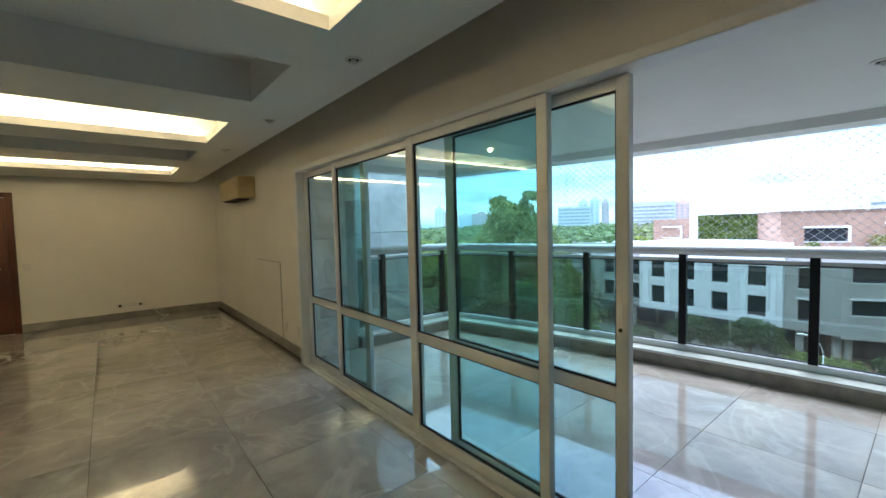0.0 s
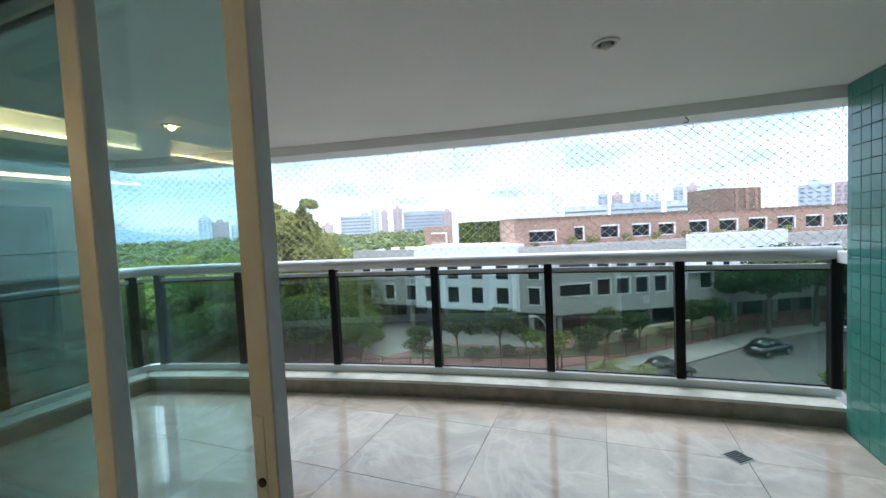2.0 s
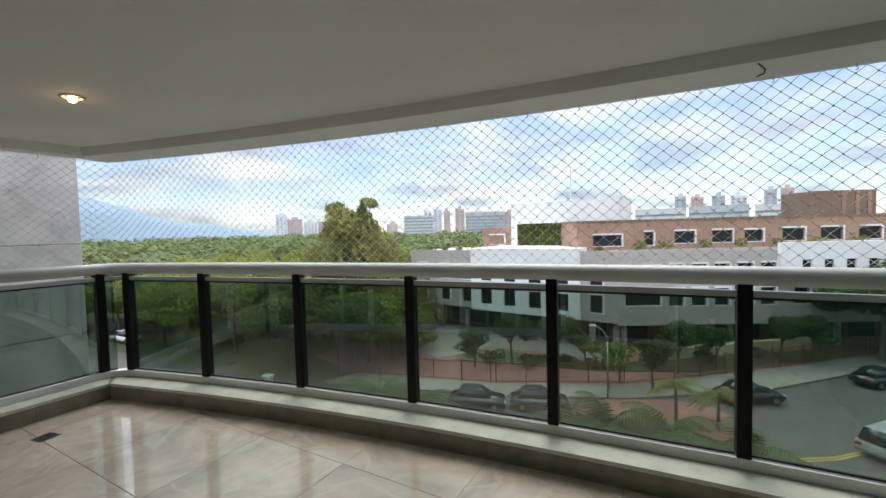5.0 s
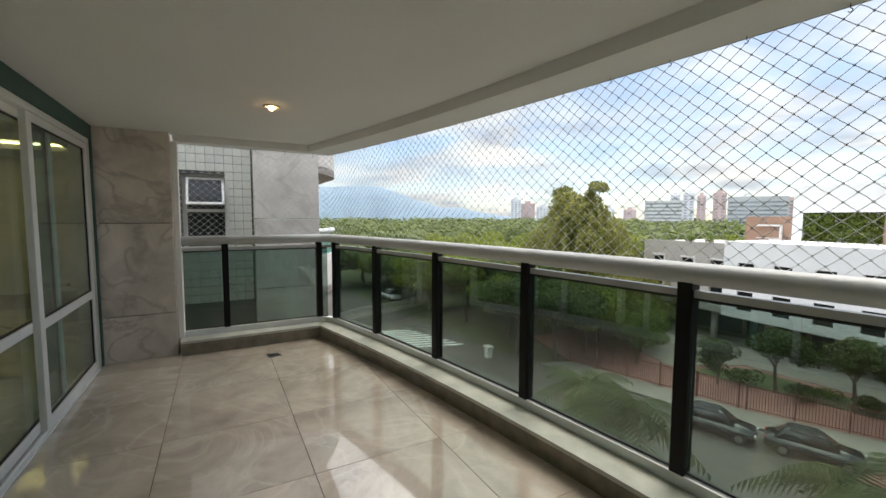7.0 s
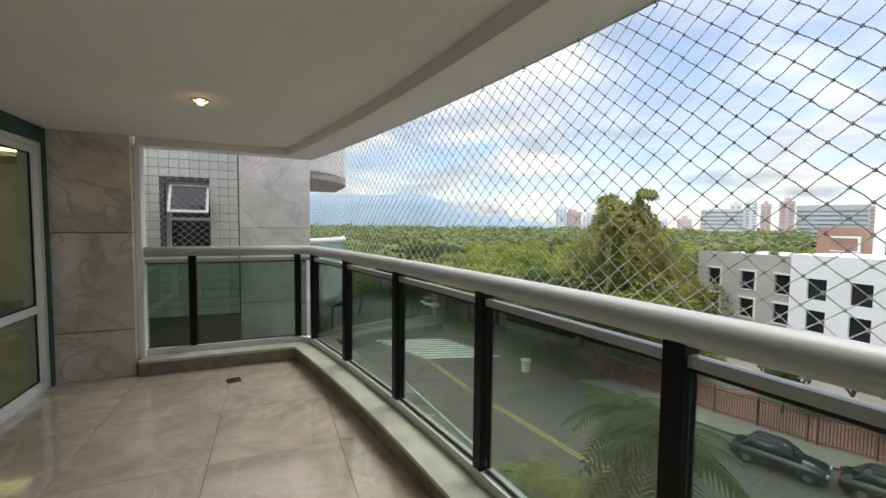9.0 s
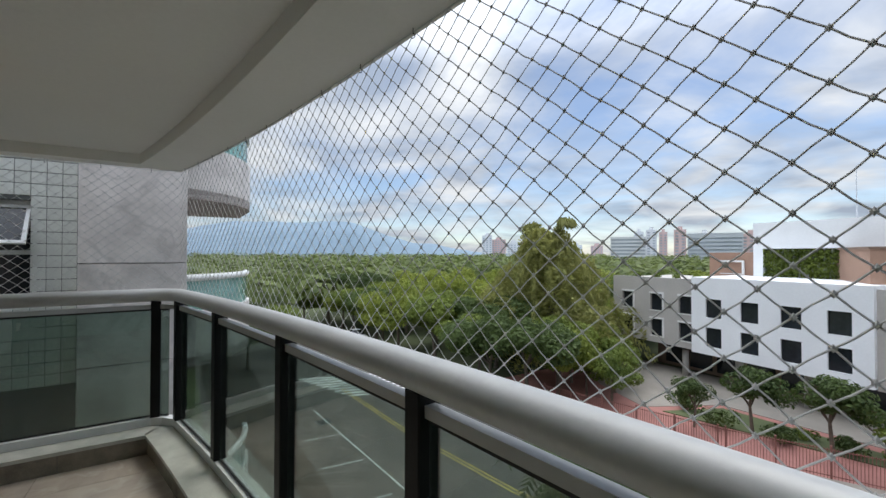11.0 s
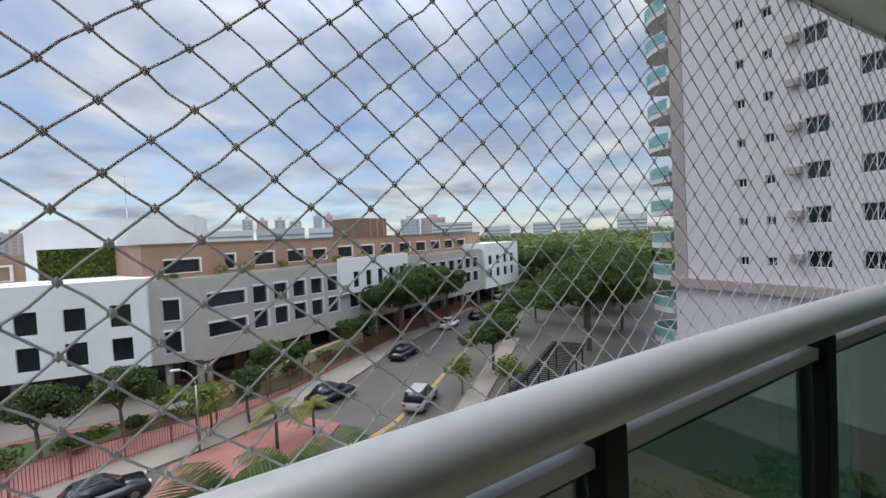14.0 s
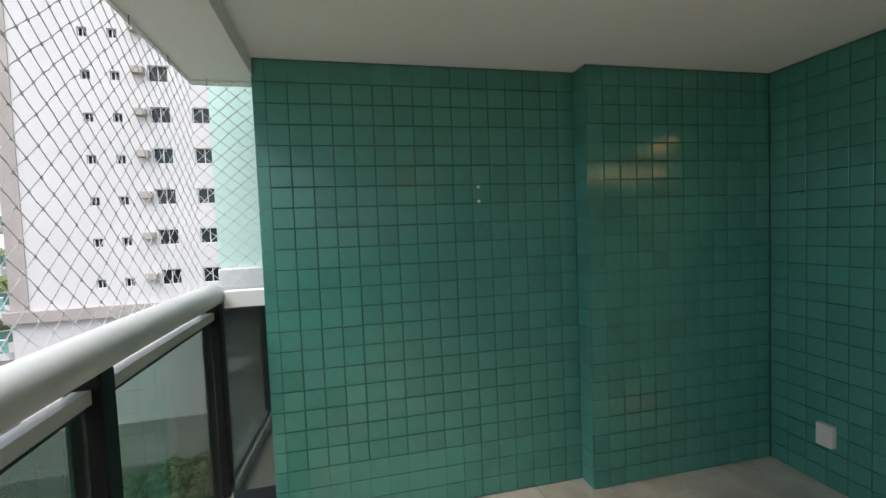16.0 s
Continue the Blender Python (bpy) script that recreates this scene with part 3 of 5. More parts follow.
front = [(x, ry(x)) for x in POSTS]
for x, y in front:
    post_at(x, y, math.degrees(math.atan(-0.0424 * (x - 2.14))))
sides = [(XL, 0.80), (XL, 1.24), (XL, 2.27)]
for p in sides[1:]:
    post_at(*p, 90)
for p, q in zip(front, front[1:]):
    pane_between(p, q)
for p, q in zip(sides, sides[1:]):
    pane_between(p, q)
pane_between(sides[2], (XL + 0.07, CORNER[1] + 0.02))
ret = part("return_pane", boxm(1.885, 1.895, 2.994, ry(1.89) - 0.045, 0.216 + D, 1.13 + D), M["dark"], railing, "dark glass return to the wall")
ret.visible_shadow = False
part("return_rail", boxm(1.86, 1.92, 2.993, ry(1.89) - 0.06, 1.132 + D, 1.215 + D, 0.004, 1), M["alu"], railing)

# ---- safety net: knotted diamonds between beam and rail ----
net_path = [(XL - 0.03, 0.80), (XL - 0.03, CORNER[1] - 0.1), (XL + 0.05, CORNER[1] + 0.06)] + bow(-3.98, 1.9, 0.035, 40) + [(1.9, 2.996)]
run = [0.0]
for p, q in zip(net_path, net_path[1:]):
    run.append(run[-1] + (Vector(q) - Vector(p)).length)


def on_net(s):
    s = min(max(s, 0.0), run[-1] - 1e-6)
    i = max(k for k in range(len(run) - 1) if run[k] <= s)
    u = (s - run[i]) / (run[i + 1] - run[i])
    return Vector(net_path[i]).lerp(Vector(net_path[i + 1]), u)


NET_LO, NET_HI, CELL_W, CELL_H = 1.235, SOFFIT - 0.012, 0.0805, 0.069
rows_n, cols_n = int((NET_HI - NET_LO) / (CELL_H / 2)), int(run[-1] / CELL_W)


def knot(i, j):
    s = (i + (0.5 if j % 2 else 0.0)) * run[-1] / cols_n
    z = NET_LO + (NET_HI - NET_LO) * j / rows_n
    edge = math.sin(3.14159 * j / rows_n)
    w = noise.noise_vector(Vector((s * 1.3, z * 1.7, 3.0))) * 0.016 * edge + noise.noise_vector(Vector((s * 9, z * 9, 7.0))) * 0.0035
    p = on_net(s + w.x)
    return Vector((p.x, p.y + w.y * 0.6, z + w.z))


verts, faces, kverts, kfaces = [], [], [], []


def cord(p, q, r):
    d = (q - p).normalized()
    u = Vector((-d.y, d.x, 0))
    u = u.normalized() if u.length > 0.01 else Vector((1, 0, 0))
    w = d.cross(u)
    k = len(verts)
    for c in (p, q):
        for a in range(4):
            verts.append(c + r * (u * math.cos(a * 1.5708) + w * math.sin(a * 1.5708)))
    for a in range(4):
        faces.append((k + a, k + (a + 1) % 4, k + 4 + (a + 1) % 4, k + 4 + a))


for j in range(rows_n):
    for i in range(cols_n + 1):
        a = knot(i, j)
        for b in ((i, j + 1), (i - 1, j + 1)) if j % 2 == 0 else ((i, j + 1), (i + 1, j + 1)):
            if 0 <= b[0] <= cols_n:
                e = knot(*b)
                half = (a + e) / 2 + Vector((0, 0, -0.0016 if (i + j) % 2 else 0.001)) + Vector((random.gauss(0, 0.0008), 0, random.gauss(0, 0.0008)))
                cord(a, half, 0.00145)
                cord(half, e, 0.00145)
        k = len(kverts)
        for dx, dz in ((0, 0.0062), (0.0050, 0), (0, -0.0062), (-0.0050, 0)):
            kverts.append(a + Vector((dx, 0, dz)))
        kverts.append(a + Vector((0, 0.0044, 0)))
        kverts.append(a + Vector((0, -0.0044, 0)))
        for q in range(4):
            kfaces.append((k + q, k + (q + 1) % 4, k + 4))
            kfaces.append((k + (q + 1) % 4, k + q, k + 5))
net = thing("safety_net", "white knotted nylon safety net stretched over the balcony opening", "net", (0, 0, NET_LO))
for name, vv, ff in (("cord", verts, faces), ("knot", kverts, kfaces)):
    me = bpy.data.meshes.new(name)
    me.from_pydata([v - Vector((0, 0, NET_LO)) for v in vv], [], ff)
    me.materials.append(M["net"])
    tagged(part(name, me, None, net), kind="stuff")
edge_bm = bmesh.new()
for z in (NET_HI - NET_LO + 0.002, 0.001):
    sweep(net_path, rect(-0.002, 0.002, z - 0.002, z + 0.002), edge_bm)
part("edge_rope", edge_bm, M["net"], net)
hook = bmesh.new()
cyl(hook, (0, 0, 0.0), (0, 0, 0.03), 0.0025, n=6)
for a in range(7):
    t0, t1 = a * 0.6, (a + 1) * 0.6
    cyl(hook, (0.012 * math.sin(t0), 0, -0.012 + 0.012 * math.cos(t0)), (0.012 * math.sin(t1), 0, -0.012 + 0.012 * math.cos(t1)), 0.0025, n=6)
hook_me = data_of("hook", hook, M["hook"])
s = 0.15
while s < run[-1]:
    p = on_net(s)
    h = tagged(new("net_hook", hook_me), "small dark steel hook screwed into the beam", "hook", "net hooks")
    h.matrix_basis = pose(p.x, p.y - 0.004, SOFFIT - 0.017, 0, 0, 30) @ Matrix.Scale(0.6, 4)
    s += 0.32

# ---- sliding doors ----
win = thing("window_1", "white aluminium sliding doors with teal tinted glass, partly open", "sliding door", (0, 0.02, 0), kind="structure")
part("jamb", boxm(-3.96, -3.89, 0.0, 0.112, 0, 2.168, 0.004, 1), M["alu"], win)
part("jamb", boxm(0.98, 1.05, 0.0, 0.135, 0, 2.168, 0.004, 1), M["alu"], win)
part("head", boxm(-3.89, 0.98, 0.0, 0.135, 2.122, 2.168, 0.004, 1), M["alu"], win)
track = bmesh.new()
box(track, -3.89, 0.98, 0.0, 0.135, -0.012, 0.012)
for y in (0.04, 0.075, 0.11):
    box(track, -3.89, 0.98, y - 0.004, y + 0.004, 0.012, 0.03)
part("track", track, M["alu"], win)


def leaf(x0, x1, y, lock=False, left=0.07, right=0.07):
    lf = part("leaf", boxm(x0, x0 + left, y - 0.02, y + 0.02, 0.03, 2.12, 0.003, 1), M["alu"], win, "white sliding door leaf")
    part("stile", boxm(x1 - right, x1, y - 0.02, y + 0.02, 0.03, 2.12, 0.003, 1), M["alu"], lf)
    for z0, z1 in ((0.03, 0.10), (0.70, 0.768), (2.065, 2.12)):
        part("crossbar", boxm(x0 + left, x1 - right, y - 0.018, y + 0.018, z0, z1, 0.003, 1), M["alu"], lf)
    for z0, z1 in ((0.10, 0.70), (0.768, 2.065)):
        g = part("pane", boxm(x0 + left, x1 - right, y - 0.003, y + 0.003, z0, z1), M["teal"], lf, "teal tinted glass")
        g.visible_shadow = False
        gk = bmesh.new()
        a, b = x0 + left, x1 - right
        for q in ((a, a + 0.009, z0, z1), (b - 0.009, b, z0, z1), (a, b, z0, z0 + 0.009), (a, b, z1 - 0.009, z1)):
            box(gk, q[0], q[1], y - 0.008, y + 0.008, q[2], q[3])
        part("gasket", gk, M["rubber"], lf)
    if lock:
        lk = boxm(x1 - 0.045, x1 - 0.025, y - 0.023, y - 0.019, 0.96, 1.16, 0.001, 1)
        part("lock", lk, M["alu"], lf)
        kh = cyl(bmesh.new(), (x1 - 0.035, y - 0.027, 1.03), (x1 - 0.035, y - 0.02, 1.03), 0.009, n=10)
        part("keyhole", kh, M["rubber"], lf)


leaf(-3.885, -2.54, 0.11, right=0.08)
leaf(-1.48, -0.275, 0.11, True, right=0.058)
leaf(-3.10, -1.76, 0.075)
leaf(-1.82, -0.635, 0.04, left=0.08, right=0.064)

# ---- floor tiles, each its own slab ----
def tile_floor(parent, x0, y0, nx, ny, pitch, material, inside):
    """Whole tiles share one mesh; those at an edge are cut to the floor's outline."""
    whole = data_of("tile", boxm(0.0015, pitch - 0.0015, 0.0015, pitch - 0.0015, -0.012, 0.0, 0.0012, 1), material)
    for i in range(nx):
        for j in range(ny):
            x, y = x0 + i * pitch, y0 + j * pitch
            cut = inside(x, y, x + pitch, y + pitch)
            if cut is None:
                continue
            if cut is True:
                part("tile", whole, None, parent, m=pose(x, y, 0))
            else:
                bm = prism(bmesh.new(), [(px - x, py - y) for px, py in cut], -0.012, 0.0)
                part("tile", bm, material, parent, m=pose(x, y, 0))


def in_room(x0, y0, x1, y1):
    a, b, c, d = max(x0, -8.53), max(y0, -6.2), min(x1, 3.2), min(y1, 0.018)
    if c - a < 0.02 or d - b < 0.02:
        return None
    return True if (a, b, c, d) == (x0, y0, x1, y1) else [(a + .0015, b + .0015), (c - .0015, b + .0015), (c - .0015, d - .0015), (a + .0015, d - .0015)]


def in_balcony(x0, y0, x1, y1):
    a, c = max(x0, XL), min(x1, XR)
    b, d0, d1 = max(y0, 0.085), min(y1, ry(a) - 0.13), min(y1, ry(c) - 0.13)
    if c - a < 0.02 or max(d0, d1) - b < 0.03:
        return None
    if (a, b, c, d0, d1) == (x0, y0, x1, y1, y1):
        return True
    return [(a + .0015, b + .0015), (c - .0015, b + .0015), (c - .0015, d1 - .0015), (a + .0015, d0 - .0015)]


tile_floor(floor_room, -8.68, -6.62, 17, 9, 0.81, M["roomfloor"], in_room)
tile_floor(floor_balcony, -4.48, 0.02 - 0.8, 9, 5, 0.8, M["floor"], in_balcony)

# ---- green glazed tiles ----
TP = 0.1
tile_me = data_of("tile", boxm(-0.006, 0.006, 0.0014, TP - 0.0014, 0.0014, TP - 0.0014, 0.0042, 2), M["tile"])
edge_bm = bmesh.new()
for i in range(17):
    for k in range(24):
        y0, z0 = 1.332 + i * TP, k * TP
        z1 = min(z0 + TP, CEIL) - 0.0016
        if z1 - z0 < 0.01:
            continue
        if 3 <= k < 22 and i < 16:
            tl = part("tile", tile_me, None, end_wall, m=pose(XR + 0.006, y0, z0))
            tl.rotation_euler = (random.gauss(0, 0.002), random.gauss(0, 0.003), random.gauss(0, 0.003))
        else:
            box(edge_bm, XR + 0.002, XR + 0.010, y0 + 0.0016, min(y0 + TP, 2.985) - 0.0016, z0 + 0.0016, z1)
tagged(part("tile_field", edge_bm, M["tilej"], end_wall), kind="stuff")
pier, back_wall = bpy.data.objects["wall_pier"], bpy.data.objects["wall_back"]
pier_me = data_of("tile", boxm(-0.006, 0.005, 0.0014, TP - 0.0014, 0.0014, TP - 0.0014, 0.0042, 2), M["tile"])
pb, bb = bmesh.new(), bmesh.new()
for k in range(24):
    z0, z1 = k * TP + 0.0016, min(k * TP + TP, CEIL) - 0.0016
    if z1 - z0 < 0.01:
        continue
    for i in range(12):
        y0 = 0.128 + i * TP
        if k < 23 and i < 11:
            tl = part("tile", pier_me, None, pier, m=pose(1.719, y0, k * TP))
            tl.rotation_euler = (0, random.gauss(0, 0.003), random.gauss(0, 0.003))
        else:
            box(pb, 1.714, 1.724, y0 + 0.0016, min(y0 + TP, 1.322) - 0.0016, z0, z1)
    box(pb, 1.716, XR + 0.004, 1.323, 1.330, z0, z1)
    for i in range(7):
        x0 = 1.712 - (i + 1) * TP
        if x0 >= 1.05 and k < 23:
            part("tile", tile_me, None, back_wall, m=pose(x0 + TP, 0.121, k * TP, 0, 0, 90))
        else:
            box(bb, max(x0, 1.052) + 0.0016, x0 + TP - 0.0016, 0.117, 0.126, z0, z1)
tagged(part("tile_field", pb, M["tilej"], pier), kind="stuff")
tagged(part("tile_field", bb, M["tilej"], back_wall), kind="stuff")
eb = bmesh.new()
for k in range(24):
    z0, z1 = k * TP + 0.0016, min(k * TP + TP, CEIL) - 0.0016
    if z1 - z0 > 0.01:
        box(eb, XR + 0.012, 1.93, 2.984, 2.992, z0, z1)
tagged(part("edge_tiles", eb, M["tilej"], end_wall), kind="stuff")

# ---- fittings on the balcony and in the room ----
def ring(bm, r0, r1, z0, z1, n=28):
    a = [[bm.verts.new((r * math.cos(6.28318 * i / n), r * math.sin(6.28318 * i / n), z)) for i in range(n)] for r, z in ((r0, z1), (r0, z0), (r1, z0 + 0.002), (r1, z1))]
    for p, q in zip(a, a[1:]):
        for i in range(n):
            bm.faces.new((p[i], p[(i + 1) % n], q[(i + 1) % n], q[i]))
    return bm


def downlight(x, y, z, lit, r=0.062):
    th = thing("downlight", "round recessed ceiling downlight, %s" % ("switched on and glowing warm" if lit else "switched off, its opening a black-coloured disc"), "downlight", (x, y, z), group="ceiling downlights")
    part("ring", ring(bmesh.new(), r * 0.66, r, -0.008, -0.0005), M["plastic"], th, "white trim ring", True)
    # unlit reflector is coloured black, painting in the recess's shade
    part("reflector", cyl(bmesh.new(), (0, 0, -0.0005), (0, 0, -0.004), r * 0.64, r * 0.6, 20), M["chrome" if lit else "rubber"], th)
    b = bmesh.new()
    bmesh.ops.create_uvsphere(b, u_segments=12, v_segments=8, radius=r * 0.36)
    part("bulb", b, M["spot" if lit else "plastic"], th, "glowing bulb" if lit else "", True, pose(0, 0, -0.012))


downlight(-2.475, 1.575, CEIL, True)
downlight(0.36, 1.585, CEIL, False)
for x, y in ((-1.56, -0.47), (-3.13, -0.46), (-4.7, -0.48)):
    downlight(x, y, HALL, False, 0.05)

for x, y, a in ((1.075, 2.455, 40), (-3.55, 1.655, 10)):
    dr = thing("floor_drain", "square steel floor drain set diagonally, dark grate", "drain", (x, y, 0), a, "floor drains")
    part("frame", boxm(-0.065, 0.065, -0.065, 0.065, 0.0005, 0.003), M["chrome"], dr)
    gr = bmesh.new()
    for i in range(7):
        box(gr, -0.055, 0.055, -0.055 + i * 0.016, -0.045 + i * 0.016, 0.003, 0.005)
    part("grate", gr, M["rubber"], dr)

ac = thing("air_conditioner", "aged cream split air conditioner hung high on the wall", "air conditioner", (-6.28, 0.10, 1.95))
part("body", boxm(-0.56, 0.56, -0.24, 0.0, 0.03, 0.34, 0.03, 3), M["ac"], ac)
grille = bmesh.new()
for i in range(9):
    box(grille, -0.44, 0.44, -0.244, -0.239, 0.13 + i * 0.02, 0.14 + i * 0.02)
part("grille", grille, M["ac"], ac)
part("louvre", boxm(-0.4, 0.4, -0.215, -0.05, 0.012, 0.03), M["rubber"], ac, "dark open air outlet")

skirt_n = boxm(-8.51, -3.962, 0.083, 0.099, 0.0, 0.13, 0.003, 1)
solid("baseboard_north", skirt_n, M["skirt"], "grey stone skirting board", "skirting", "structure")
solid("baseboard_west", boxm(-8.528, -8.511, -2.69, 0.099, 0.0, 0.13, 0.003, 1), M["skirt"], "grey stone skirting board", "skirting", "structure")
d1 = thing("door_1", "dark red-brown wooden door with its frame, closed", "door", (-8.53, -3.15, 0), kind="structure")
part("leaf", boxm(0.0, 0.03, -0.38, 0.38, 0.004, 2.10, 0.004, 1), M["door"], d1)
for y0, y1, z0, z1 in ((-0.47, -0.385, 0, 2.18), (0.385, 0.47, 0, 2.18), (-0.385, 0.385, 2.105, 2.18)):
    part("door_frame", boxm(0.0, 0.05, y0, y1, z0 + 0.001, z1, 0.004, 1), M["door"], d1)
part("door_handle", cyl(bmesh.new(), (0.06, 0.3, 1.02), (0.06, 0.19, 1.02), 0.009, n=10), M["chrome"], d1)
for y, z, w, h in ((-1.32, 0.25, 0.40, 0.07), (-2.58, 1.02, 0.09, 0.11)):
    so = thing("wall_socket", "cream plastic wall plate beside the skirting" if z < 0.5 else "cream plastic light switch beside the door", "socket", (-8.53, y, z))
    part("plate", boxm(0, 0.012, -w / 2, w / 2, -h / 2, h / 2, 0.003, 1), M["plastic"], so)
    for dy in ((-w * 0.38, w * 0.34) if z < 0.5 else (0.0,)):
        part("insert", boxm(0.012, 0.016, dy - 0.02, dy + 0.02, -0.02, 0.02, 0.002, 1), M["rubber" if z < 0.5 else "plastic"], so)
cable = bmesh.new()
for i in range(14):
    a, b = i / 14, (i + 1) / 14
    f = lambda u: (-8.47 + 0.14 * math.sin(u * 5), -1.0 + 0.32 * u, 0.006 + 0.16 * (1 - u) ** 4)
    cyl(cable, f(a), f(b), 0.006, n=6)
solid("cable", cable, M["plastic"], "loose white cable lying on the floor by the socket", "cable", smooth=True)
pnl = thing("wall_panel", "flush white access panel in the wall", "panel", (-5.27, 0.0995, 0.60))
part("frame", boxm(-0.5, 0.5, -0.006, 0, -0.5, 0.5, 0.002, 1), M["skirt"], pnl)
part("cover", boxm(-0.492, 0.492, -0.0075, -0.0061, -0.492, 0.492), M["wall"], pnl)
for x in (-4.63, -4.25):
    so = thing("wall_socket", "small white wall socket above the skirting", "socket", (x, 0.0995, 0.3), group="sockets by the doors")
    part("plate", boxm(-0.04, 0.04, -0.01, 0, -0.06, 0.06, 0.003, 1), M["plastic"], so)
so = thing("wall_socket", "small cream plastic box on the green tiled wall", "socket", (1.40, 0.127, 0.29))
part("plate", boxm(-0.04, 0.04, 0, 0.035, -0.06, 0.06, 0.004, 1), M["plastic"], so)
hk = thing("wall_screw", "two small white plugs in the green tiles", "screw", (XR, 1.90, 1.61))
for z in (0.0, 0.075):
    part("plug", cyl(bmesh.new(), (0.003, 0, z), (-0.012, 0, z), 0.008, n=10), M["plastic"], hk)
wire = bmesh.new()
wp = [(0.91, 2.985, SOFFIT + 0.002), (0.95, 3.06, SOFFIT - 0.012), (0.955, 3.12, SOFFIT - 0.014), (0.935, 3.21, SOFFIT + 0.002)]
for p, q in zip(wp, wp[1:]):
    cyl(wire, p, q, 0.003, n=6)
solid("loose_wire", wire, M["rubber"], "short loose dark wire hanging from the beam", "wire", smooth=True)

# ---- neighbouring flat on the left ----
nbw = thing("neighbour_facade", "neighbouring facade in pale tiles with a marble-clad pier", "facade", (-5.3, 0, 0), kind="structure")
cores = bmesh.new()
box(cores, -0.4, 0.0, 0.18, 0.78, -12, 16)
box(cores, -0.4, 0.0, 1.32, 1.62, -12, 16)
for z in (-9.3, -6.4, -3.5, -0.6, 2.3, 5.2, 8.1):
    box(cores, -0.4, 0.0, 0.78, 1.32, z - 0.28, z + 1.3)
part("wall", cores, M["facegrout"], nbw)
ft_me = data_of("tile", boxm(0.0, 0.008, 0.003, 0.107, 0.003, 0.107, 0.0015, 1), M["facetile"])
for i in range(14):
    for k in range(23):
        y, z = 0.19 + i * 0.1085, 0.3 + k * 0.11
        if 0.74 < y + 0.055 < 1.30 and 1.0 < z < 2.02 or y + 0.11 > 1.625:
            continue
        part("tile", ft_me, None, nbw, m=pose(0.0, y, z))
marble_bits = [(-12.0, -8.0), (-7.99, -4.0), (-3.99, -1.5), (-1.49, 0.45), (0.46, 1.43), (1.44, 2.9), (2.91, 8.0), (8.01, 16.0)]
for z0, z1 in marble_bits:
    part("slab", boxm(-0.4, 0.15, 1.625, 2.49, z0, z1, 0.004, 1), M["clad"], nbw)
nwin = thing("window_2", "white aluminium awning window, upper sash tilted open", "window", (-5.42, 1.05, 1.02), kind="structure")
for y0, y1, z0, z1 in ((-0.27, -0.22, 0, 1.0), (0.22, 0.27, 0, 1.0), (-0.22, 0.22, 0.95, 1.0), (-0.22, 0.22, 0.50, 0.54), (-0.22, 0.22, 0.0, 0.04)):
    part("window_frame", boxm(-0.03, 0.03, y0, y1, z0, z1, 0.003, 1), M["alu"], nwin)
part("pane", boxm(-0.004, 0.004, -0.22, 0.22, 0.04, 0.50), M["pane"], nwin)
# dark sheet stands in for the room's shade behind the open sash
part("pane", boxm(-0.06, -0.05, -0.22, 0.22, 0.54, 0.95), M["pane"], nwin, "dark sheet standing in for the unlit room behind the open sash")
sash = part("sash", boxm(-0.004, 0.004, -0.19, 0.19, -0.37, -0.03), M["pane"], nwin, "tilted open sash", m=pose(0.05, 0, 0.95, 0, -28, 0))
sf = bmesh.new()
for y0, y1, z0, z1 in ((-0.22, -0.19, -0.4, 0), (0.19, 0.22, -0.4, 0), (-0.19, 0.19, -0.03, 0), (-0.19, 0.19, -0.4, -0.37)):
    box(sf, -0.015, 0.015, y0, y1, z0, z1)
part("sash_frame", sf, M["alu"], sash)


def round_balcony(z, floor_only=False):
    rb = thing("round_balcony", "neighbour's rounded balcony with a pale tiled parapet and white rail", "balcony", (-8.5, 1.5, z), group="rounded balconies")
    arc = [(2.0 * math.cos(a), 2.0 * math.sin(a)) for a in [math.radians(-42 + 5.5 * i) for i in range(25)]]
    part("parapet", sweep(arc, rect(-0.12, 0.0, -0.1, 0.66)), M["clad"], rb)
    # slab takes a darker stone colour; its underside's shade is put into it
    part("slab", prism(bmesh.new(), [(-1.5, -1.34)] + arc + [(-1.5, 2.0)], -0.12, 0.02), M["towertrim"], rb)
    part("rail", sweep(arc, oval(-0.05, 1.13, 0.05, 0.05, 10)), M["alu"], rb, "", True)
    gp = part("glass_band", sweep(arc, rect(-0.055, -0.045, 0.66, 1.08)), M["aqua"], rb)
    gp.visible_shadow = False


for z in (-5.6, -2.75, 0.06, 2.42, 5.2):
    round_balcony(z)
solid("neighbour_wall", boxm(-14, -9.6, 0.32, 1.6, -12, 16), M["clad"], "pale marble-clad facade of the next flat", "wall", "structure")

# next-door glazing past the end wall
mg = thing("neighbour_glazing", "mint frosted glazing of the next balcony with a grey rail", "glazing", (2.3, 2.9, 0), kind="structure")
part("pane", boxm(0, 0.02, 0, 0.42, 1.30, 2.6), M["mint"], mg)
part("rail", boxm(-0.03, 0.05, 0, 0.42, 1.17, 1.295, 0.01, 2), M["rail"], mg)
part("lower_pane", boxm(0, 0.02, 0, 0.42, -0.2, 1.165), M["pane"], mg)

